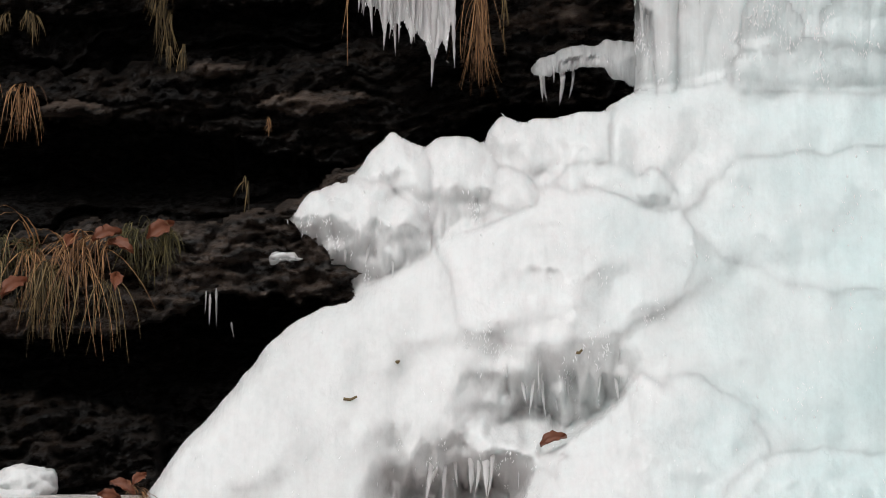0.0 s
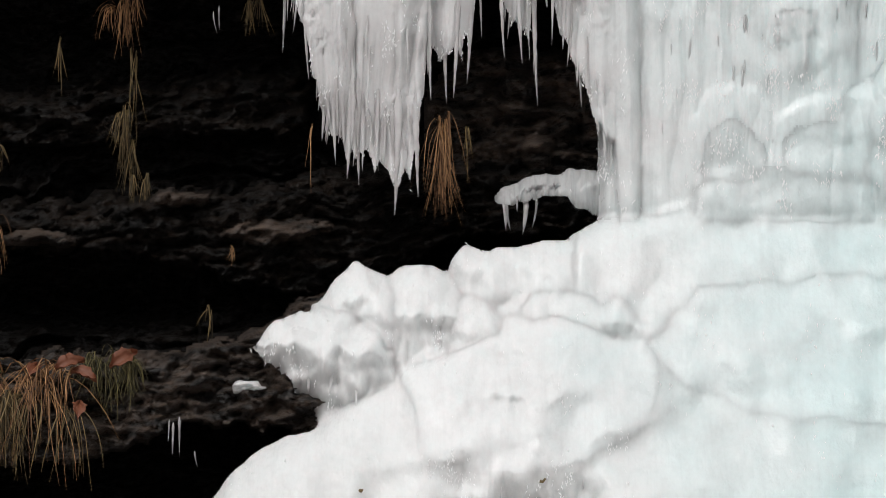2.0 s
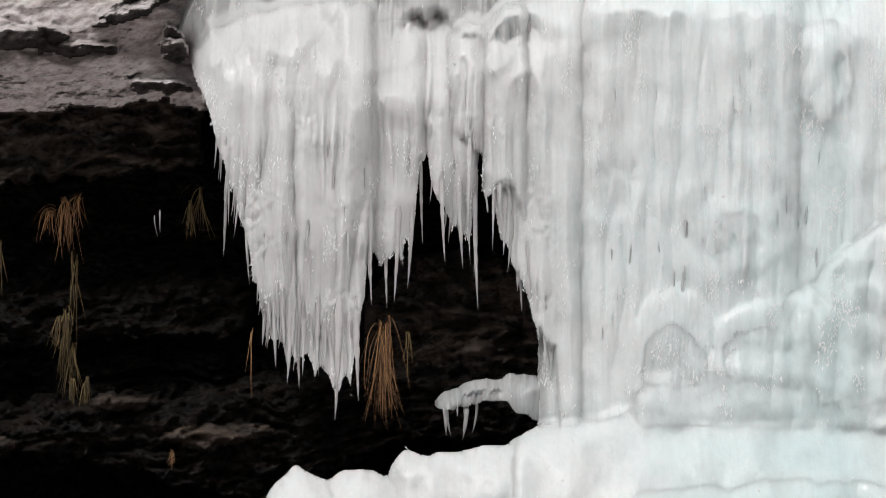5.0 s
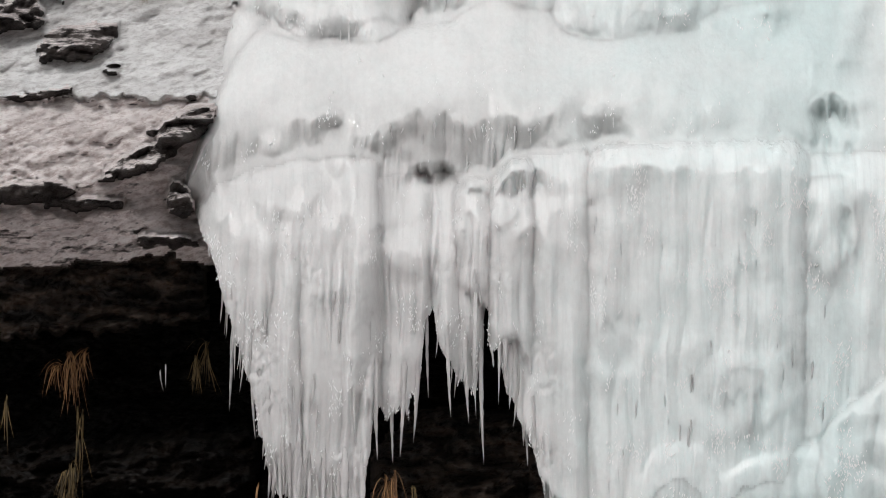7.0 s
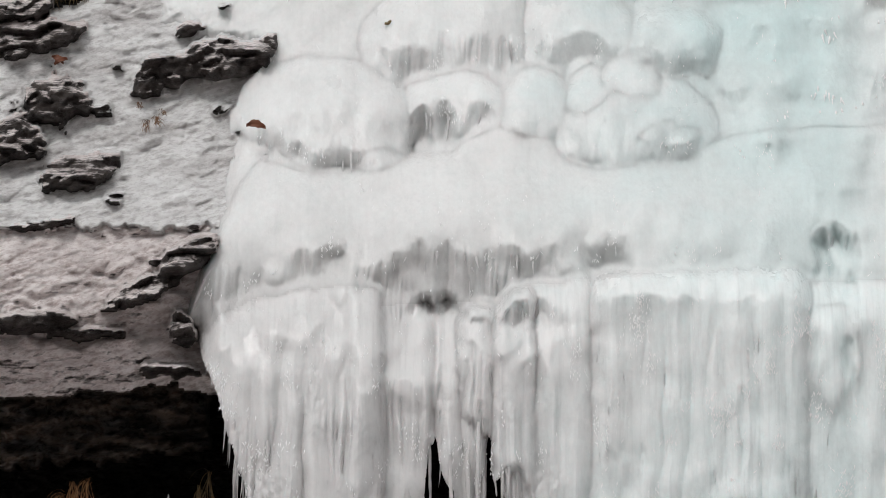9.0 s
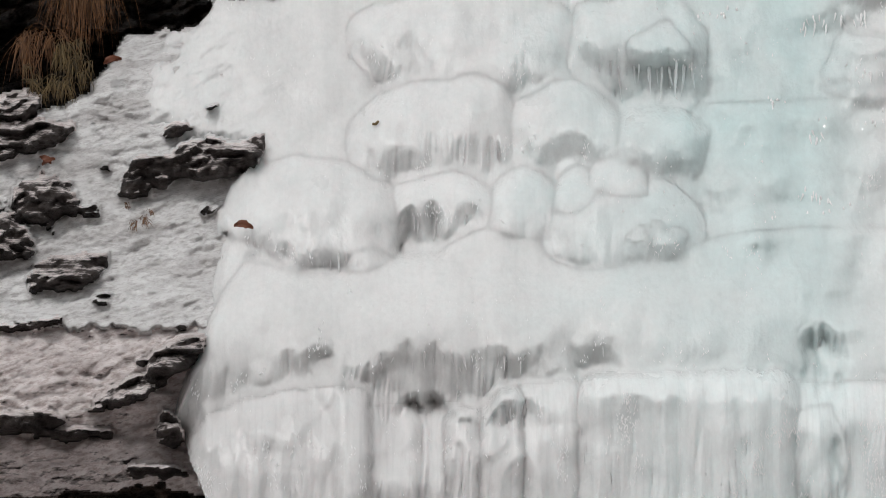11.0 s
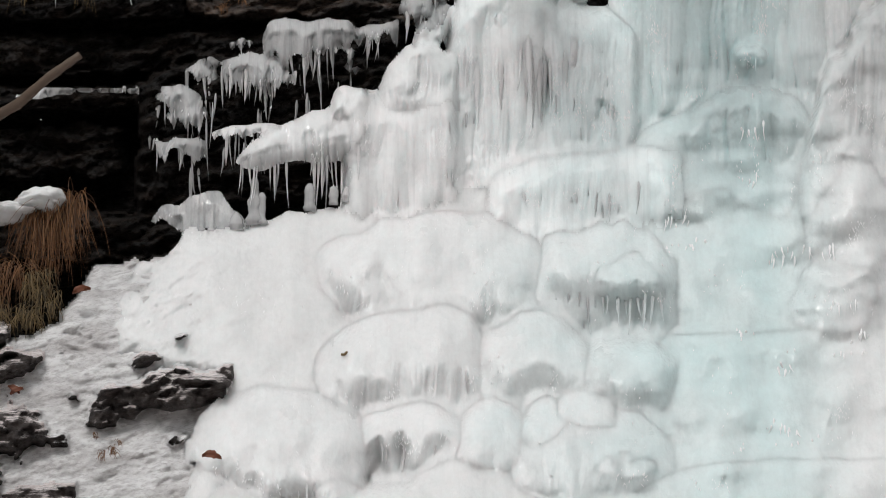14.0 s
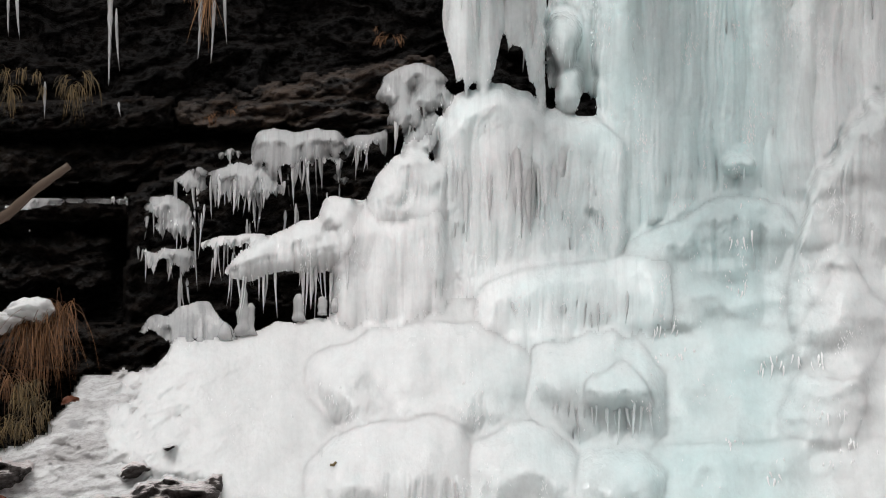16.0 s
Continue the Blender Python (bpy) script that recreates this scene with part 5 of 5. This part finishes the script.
icicle_row("crown", 305, 365, 335, 340, 6, 40, 90, 9, 4, 43)
icicle_row("crown", 620, 680, 262, 262, 6, 40, 80, 9, 4, 44)
icicle_row("crown", 400, 600, 490, 478, 14, 40, 115, 8, 3, 45)
for u, v, n, w in ((190, -40, 215, 14), (200, 20, 120, 8), (25, -40, 130, 10), (10, -20, 100, 8), (75, 150, 70, 8), (350, -20, 140, 12), (372, -10, 140, 10), (390, -30, 120, 9), (205, 185, 30, 6)):
    icicle(u + SHEETS["crown"][0], v + SHEETS["crown"][1], n, w, float(lean(v - 1874)) - 0.22, 900 + u, cliff)
for u, v, n, w in ((295, 240, 44, 4), (285, 250, 40, 3), (403, 100, 90, 8), (412, 150, 60, 7), (372, 520, 60, 6), (383, 510, 72, 6), (365, 515, 40, 4), (410, 570, 30, 4)):
    foot = v >= 500
    icicle(u + (0 if foot else SHEETS["curtain"][0]), v + (0 if foot else SHEETS["curtain"][1]), n, w, float(lean(v)) - 0.1 if foot else -0.35, 950 + u, cliff)

# the long ones along the hem of the curtain: across, tip, length, width
for u, tip, n, w in ((665, 410, 190, 13), (693, 415, 200, 14), (716, 405, 190, 14), (741, 380, 190, 13), (756, 300, 150, 9), (779, 230, 110, 8), (792, 335, 190, 12), (812, 300, 140, 10), (823, 345, 190, 13), (842, 275, 170, 12),
                     (851, 420, 230, 12), (905, 320, 120, 11), (918, 350, 130, 11), (930, 420, 180, 13), (945, 400, 120, 10), (975, 528, 230, 17), (430, 265, 130, 10), (405, 195, 120, 8), (396, 170, 90, 7), (460, 370, 130, 10),
                     (470, 410, 120, 9), (492, 487, 150, 12), (503, 470, 110, 9), (527, 548, 170, 15), (541, 515, 110, 9), (550, 535, 150, 12), (575, 530, 150, 11), (588, 520, 110, 9), (612, 612, 230, 19), (601, 570, 160, 12), (632, 500, 120, 10), (643, 580, 190, 15)):
    u, v = u + SHEETS["curtain"][0], tip - n + SHEETS["curtain"][1]
    v, out = I.surface(u, v)
    icicle(u, tip - n + SHEETS["curtain"][1], n, w, out - 0.008, int(u * 7), None, ice)

rng = random.Random(77)
for q in range(26):
    u, v = rng.uniform(290, 600), 0
    v = 505 - 0.62 * (u - 290) + rng.uniform(-70, 20)
    icicle(u + SHEETS["crown"][0], v + SHEETS["crown"][1], rng.uniform(50, 125), rng.uniform(4, 8), float(lean(v - 1874)) - rng.uniform(0.02, 0.2), 1200 + q)

# clusters of small white drips, painted in for glints on the greenish slope
for q in range(18):
    cu, cv = rng.uniform(1180, 1540), rng.uniform(-40, 620)
    for k in range(rng.randint(3, 7)):
        u, v = cu + rng.gauss(0, 16) + SHEETS["steps"][0], cv + rng.gauss(0, 6) + SHEETS["steps"][1]
        v, out = I.surface(u, v)
        icicle(u, v, rng.uniform(12, 34), rng.uniform(3, 6), out + 0.012, 1400 + 10 * q + k, None, glint_white)


def fringe(sheet, u0, u1, v0, v1, n, shortest, longest, width, seed):
    """Thin icicles side by side along the brow of a lobe."""
    rng = random.Random(seed)
    du, dv = SHEETS[sheet]
    for q in range(n):
        s = (q + rng.random()) / n
        u, v = u0 + (u1 - u0) * s + du, v0 + (v1 - v0) * s + dv + rng.uniform(-8, 8)
        v, out = I.surface(u, v)
        icicle(u, v - 6, rng.uniform(shortest, longest), width * rng.uniform(0.6, 1.2), out - 0.004, 2000 + seed * 40 + q, None, ice)


fringe("steps", 985, 1178, 335, 330, 17, 30, 85, 8, 1)
fringe("steps", 905, 1155, 165, 140, 18, 30, 70, 7, 3)
fringe("shelf", 690, 960, 460, 452, 20, 14, 40, 6, 7)

# ---------------------------------------------------------------- ground in front, out to the horizon
def ground_mesh():
    xs = [-400, -120, -40, -14, -6, -3, 0, 3, 6, 14, 40, 120, 400]
    ys = [-500, -120, -60, -30, -12, 0, 8, 14, 17, 18.6, 19.6, 20.6, 40, 400]
    foot = place(784, 905, 1.2)[2]
    verts, faces = [], []
    for y in ys:
        for x in xs:
            s = min(1.0, max(0.0, y / 18.0))
            # unseen bank added behind the standpoint, to cut low light and reflections
            bank = 26 * min(1.0, max(0.0, (-12 - y) / 50.0))
            verts.append((x, y, bank + foot * s * s * (3 - 2 * s) + 0.08 * math.sin(x * 1.7 + y) * (abs(x) < 20)))
    w = len(xs)
    for j in range(len(ys) - 1):
        for i in range(w - 1):
            faces.append((j * w + i, j * w + i + 1, (j + 1) * w + i + 1, (j + 1) * w + i))
    return mesh_from("ground", verts, faces)


g = ground_mesh()
g.materials.append(rock_frost)
g.materials.append(added_bank)
for f in g.polygons:
    f.material_index = int(f.center.y < -14)
tagged(new("ground", g), "frosted stony ground at the foot of the fall", "ground", kind="structure")


# ---------------------------------------------------------------- grass, leaves, twigs
def blade(verts, faces, root, way, length, width, droop, rng, steps=7):
    """A thin three-sided blade that leaves its root along way and bends down under its weight."""
    at, d, n = Vector(root), Vector(way).normalized(), len(verts)
    side = Vector((1, 0.15 * rng.uniform(-1, 1), 0))
    sway = rng.gauss(0, 0.10)
    for i in range(steps + 1):
        s = i / steps
        w = width * (1 - 0.85 * s ** 1.5) * 0.5
        verts += [at - side * w, at + side * w, at + Vector((0, -0.7 * w, 0.4 * w))]
        d = (d + Vector((sway + rng.uniform(-0.10, 0.10), rng.uniform(-0.05, 0.05), -droop / steps))).normalized()
        at = at + d * (length / steps)
    for i in range(steps):
        a = n + 3 * i
        for j in range(3):
            b, c = a + j, a + (j + 1) % 3
            faces.append((b, c, c + 3, b + 3))
    faces.append((n, n + 2, n + 1))


def grass_tuft(sheet, u, v, spread, n, length, droop, out, material, label, seed, rise=0.8, fan=0.7, width=0.004):
    """A clump rooted along a strip of rock; spread and length in marks."""
    rng = random.Random(seed)
    du, dv = SHEETS[sheet]
    g = 20 * MARK
    base = float(lean(v + dv)) + out
    origin = spot(u + du, v + dv, base)
    tuft = empty("grass_tuft", origin)
    count = max(2, n // 14)
    for q in range(count):
        cx, cv, bias, size, heavy = rng.uniform(-0.9, 0.9), rng.uniform(-14, 26), rng.gauss(0, 0.5 * fan), rng.uniform(0.35, 1.15), rng.uniform(0.6, 1.6)
        verts, faces = [], []
        for _ in range(n // count):
            x = (cx + rng.gauss(0, 0.10)) * spread
            root = spot(u + du + x, v + dv + cv + rng.uniform(-4, 8), base - rng.uniform(0, 0.06)) - origin
            way = (bias + rng.gauss(0, 0.28 * fan), -rng.uniform(0.2, 0.9), rise * rng.uniform(-0.3, 1.0))
            blade(verts, faces, root, way, length * g * size * rng.uniform(0.6, 1.1), width * rng.uniform(0.6, 1.3), droop * heavy * rng.uniform(0.7, 1.4), rng)
        part("grass_clump", mesh_from("grass_clump", verts, faces), material).parent = tuft
    return tagged(tuft, label, "grass", "dry grass on the rock")


LONG = "tuft of long dry straw-coloured grass drooping over rock"
THIN = "thin wisps of dead grass hanging down the rock"
RUST = "dense rusty brown grass clump drooping over a ledge"
grass_tuft("foot", 120, 425, 100, 120, 170, 3.6, 0.02, straw, LONG, 1, 1.3, 1.1, 0.0065)
grass_tuft("foot", 90, 470, 110, 110, 140, 3.6, 0.0, straw_dark, LONG, 2, 0.7, 0.8, 0.006)
grass_tuft("foot", 265, 400, 48, 150, 100, 3.4, 0.02, straw_moss, "short mossy tuft of dry grass on a rock edge", 3, 0.9, 0.7, 0.0055)
grass_tuft("foot", 15, 430, 60, 80, 130, 3.4, -0.02, straw_moss, LONG, 4, 0.9, 0.8, 0.005)
grass_tuft("foot", 20, 142, 45, 60, 110, 3.6, -0.16, straw, "small drooping tuft of dry grass", 5, 0.6, 0.6)
grass_tuft("foot", 35, 10, 45, 60, 100, 3.4, -0.4, straw_dark, "small drooping tuft of dry grass", 6, 0.4, 0.6)
grass_tuft("foot", 300, -30, 34, 46, 110, 4.5, -0.35, straw_dark, THIN, 7, -1.6, 0.22)
grass_tuft("foot", 312, 60, 26, 40, 110, 4.5, -0.3, straw_dark, THIN, 8, -1.6, 0.22)
grass_tuft("foot", 475, 208, 14, 14, 70, 3.6, -0.1, straw, "small wisp of dry grass on bare rock", 9, 0.6, 0.7)
grass_tuft("foot", 852, -20, 16, 110, 170, 5.0, 0.0, straw, THIN, 10, -1.6, 0.12)
grass_tuft("foot", 890, -10, 6, 6, 130, 5.0, 0.0, straw_dark, THIN, 11, -1.6, 0.15)
grass_tuft("foot", 618, -20, 4, 5, 150, 6.0, 0.0, straw, THIN, 12, -1.6, 0.06)
grass_tuft("foot", 440, 300, 10, 8, 90, 4.5, -0.15, straw_dark, THIN, 13, -1.6, 0.22)
grass_tuft("curtain", 135, 225, 36, 60, 140, 4.0, -0.5, straw, "tuft of pale dry grass hanging from dark rock", 14, 0.7, 0.5)
grass_tuft("curtain", 352, 215, 18, 34, 80, 4.5, -0.4, straw_dark, THIN, 15, -1.6, 0.22)
grass_tuft("curtain", 140, 455, 34, 40, 130, 4.5, -0.4, straw_dark, THIN, 16, -1.6, 0.22)
grass_tuft("curtain", 15, 290, 8, 8, 110, 5.0, -0.5, straw_dark, THIN, 17, -1.6, 0.1)
grass_tuft("curtain", 145, 300, 8, 8, 190, 5.0, -0.5, straw_dark, THIN, 18, -1.6, 0.1)
grass_tuft("shelf", 270, 192, 30, 70, 30, 2.2, 0.12, straw_rust, "small orange tuft of dead grass in frost", 19, 0.9, 0.7)
grass_tuft("steps", 105, 162, 42, 330, 170, 3.6, 0.0, straw_rust, RUST, 20, 0.5, 0.4)
grass_tuft("steps", 60, 170, 40, 160, 150, 3.6, 0.0, straw_rust, RUST, 21, 0.5, 0.5)
grass_tuft("steps", 20, 285, 40, 160, 120, 3.6, 0.05, straw_rust, RUST, 22, 0.5, 0.6)
grass_tuft("steps", 75, 305, 40, 170, 110, 3.6, 0.05, straw_dark, RUST, 23, 0.5, 0.5)
grass_tuft("steps", 40, 350, 60, 150, 90, 3.4, 0.05, straw_dark, RUST, 24, 0.5, 0.6)
grass_tuft("crown", 130, 142, 40, 90, 80, 3.8, -0.2, straw_dark, "mossy grass tuft over a dark ledge", 25, 0.5, 0.6)
grass_tuft("crown", 40, 138, 45, 90, 90, 3.8, -0.2, straw_dark, "mossy grass tuft over a dark ledge", 26, 0.5, 0.6)
grass_tuft("crown", 355, -30, 30, 70, 160, 5.0, -0.2, straw, "icy straw hanging from the rock above", 27, 0.2, 0.2)
grass_tuft("crown", 680, 60, 30, 60, 30, 2.4, -0.3, straw_rust, "low dead grass on a rock edge", 28, 0.7, 0.9)
grass_tuft("crown", 400, 200, 40, 50, 26, 2.4, -0.35, straw_rust, "low dead grass on a rock edge", 29, 0.7, 0.9)
grass_tuft("foot", 250, 868, 34, 60, 60, 2.6, 0.0, straw, "short dry grass at the foot of the ice", 30, 0.8, 0.9)


def leaf(sheet, u, v, size, out, turn, seed):
    """One curled oak-like leaf with a lobed edge and thickness."""
    rng = random.Random(seed)
    du, dv = SHEETS[sheet]
    L = size * 20 * MARK
    verts, faces, rows = [], [], 9
    for lift in (0.0, -0.0012):
        for i in range(rows):
            s = i / (rows - 1)
            half = L * 0.26 * math.sin(math.pi * min(1, s * 0.96 + 0.03)) * (1 + 0.28 * math.cos(s * 21))
            for j in (-1, -0.5, 0, 0.5, 1):
                verts.append((L * (s - 0.5), j * half, L * (0.20 * j * j + 0.12 * math.sin(s * 4)) + lift + rng.uniform(-1, 1) * 0.012 * L))
    k = rows * 5
    for i in range(rows - 1):
        for j in range(4):
            a = i * 5 + j
            faces += [(a, a + 1, a + 6, a + 5), (k + a, k + a + 5, k + a + 6, k + a + 1)]
        faces += [(i * 5, i * 5 + 5, k + i * 5 + 5, k + i * 5), (i * 5 + 4, k + i * 5 + 4, k + i * 5 + 9, i * 5 + 9)]
    ob = part("dead_leaf", mesh_from("dead_leaf", verts, faces), leaf_brown)
    base = spot(u + du, v + dv, float(lean(v + dv)) + out)
    ob.matrix_basis = pose(*base, rng.uniform(35, 70), rng.uniform(-20, 20), 0) @ pose(0, 0, 0, 0, 0, turn)
    return tagged(ob, "curled rust-brown dead leaf caught on rock and ice", "leaf", "dead leaves")


for q, (sheet, u, v, size, out, turn) in enumerate((
        ("foot", 190, 420, 56, 0.06, 20), ("foot", 215, 440, 50, 0.06, -30), ("foot", 285, 410, 58, 0.05, 35),
        ("foot", 28, 512, 60, 0.05, 40), ("foot", 125, 430, 44, 0.05, 80), ("foot", 205, 500, 46, 0.05, 100),
        ("foot", 980, 782, 48, -0.02, 10), ("foot", 218, 866, 46, 0.1, -20), ("foot", 248, 850, 36, 0.1, 50),
        ("foot", 195, 880, 40, 0.1, 10), ("shelf", 452, 226, 36, 0.2, -8), ("shelf", 108, 112, 28, 0.14, 20),
        ("steps", 150, 330, 34, 0.12, 30), ("steps", 30, 505, 26, 0.14, -10), ("crown", 120, 716, 30, 0.12, 15))):
    leaf(sheet, u, v, size, out, turn, 300 + q)


def stick(name, points, r0, r1, material, seed, sides=8):
    """A tapered, slightly knotty stick through the points."""
    rng = random.Random(seed)
    pts = [Vector(p) for p in points]
    path = []
    for a, b in zip(pts[:-1], pts[1:]):
        path += [a.lerp(b, i / 6) for i in range(6)]
    path.append(pts[-1])
    verts, faces = [], []
    for i, at in enumerate(path):
        d = (path[min(i + 1, len(path) - 1)] - path[max(i - 1, 0)]).normalized()
        x = d.cross(Vector((0, 1, 0.2))).normalized()
        y = d.cross(x)
        r = (r0 + (r1 - r0) * i / (len(path) - 1)) * (1 + rng.uniform(-0.08, 0.08))
        for j in range(sides):
            a = 2 * math.pi * j / sides
            verts.append(at + x * r * math.cos(a) + y * r * math.sin(a))
    for i in range(len(path) - 1):
        for j in range(sides):
            a, b = i * sides + j, i * sides + (j + 1) % sides
            faces.append((a, b, b + sides, a + sides))
    faces += [tuple(range(sides))[::-1], tuple(range((len(path) - 1) * sides, len(path) * sides))]
    return part(name, mesh_from(name, verts, faces), material)


def crown_spot(u, v, out):
    return spot(u + SHEETS["crown"][0], v + SHEETS["crown"][1], out)


tagged(stick("branch", (crown_spot(-260, 520, -2.3), crown_spot(-110, 455, -1.4), crown_spot(10, 385, -0.9), crown_spot(60, 340, -0.8), crown_spot(118, 298, -0.75)), 0.03, 0.017, bark, 5),
       "broken bare branch sticking out past dark rock", "branch")

for q, (sheet, u, v, a, size) in enumerate((("foot", 620, 704, 0.1, 24), ("foot", 1025, 622, 0.0, 10), ("foot", 704, 637, 0.5, 6), ("steps", 613, 436, 0.0, 10), ("shelf", 684, 40, 0.0, 10))):
    du, dv = SHEETS[sheet]
    v += dv
    o = float(np.max(I.H[np.abs(I.v - v) < 3][:, np.abs(I.u - u - du) < 4]))
    s0, s1 = spot(u + du - size / 2, v + 2, o + 0.01), spot(u + du + size / 2, v - 3 + 8 * a, o + 0.012)
    tagged(stick("twig_bit", (s0, s0.lerp(s1, 0.5) + Vector((0, 0, -0.008)), s1), 0.006, 0.004, straw_dark, q), "dark scrap of bark lying on white ice", "twig", "scraps on the ice")

# snow caught on ledges
def snow_cap(sheet, u, v, a, b, out, label):
    """A lumpy pad of snow about (u, v)."""
    du, dv = SHEETS[sheet]
    g = 20 * MARK
    bm = bmesh.new()
    bmesh.ops.create_icosphere(bm, subdivisions=4, radius=1)
    for w in bm.verts:
        c = w.co.copy()
        k = 1 + 0.28 * noise.fractal(c * 1.3 + Vector((u, v, 0)), 0.7, 2.0, 4)
        w.co = Vector((c.x * a * g, c.y * 0.13, c.z * b * g + 0.12 * c.x * b * g)) * k
    for f in bm.faces:
        f.smooth = True
    mesh = bpy.data.meshes.new("snow_patch")
    bm.to_mesh(mesh)
    bm.free()
    ob = part("snow_patch", mesh, frost)
    ob.location = spot(u + du, v + dv, float(lean(v + dv)) + out)
    return tagged(ob, label, "snow", "snow on ledges")


snow_cap("steps", 75, 172, 52, 22, 0.02, "white snow cap lying on a grass clump")
snow_cap("steps", 15, 192, 46, 18, 0.02, "white snow cap lying on a grass clump")
snow_cap("foot", 503, 458, 34, 13, -0.20, "small heap of snow lying on a wet rock ledge")
snow_cap("foot", 45, 862, 52, 40, -0.40, "lumpy snow at the foot of the rock")
snow_cap("foot", 5, 905, 90, 34, -0.34, "lumpy snow at the foot of the rock")
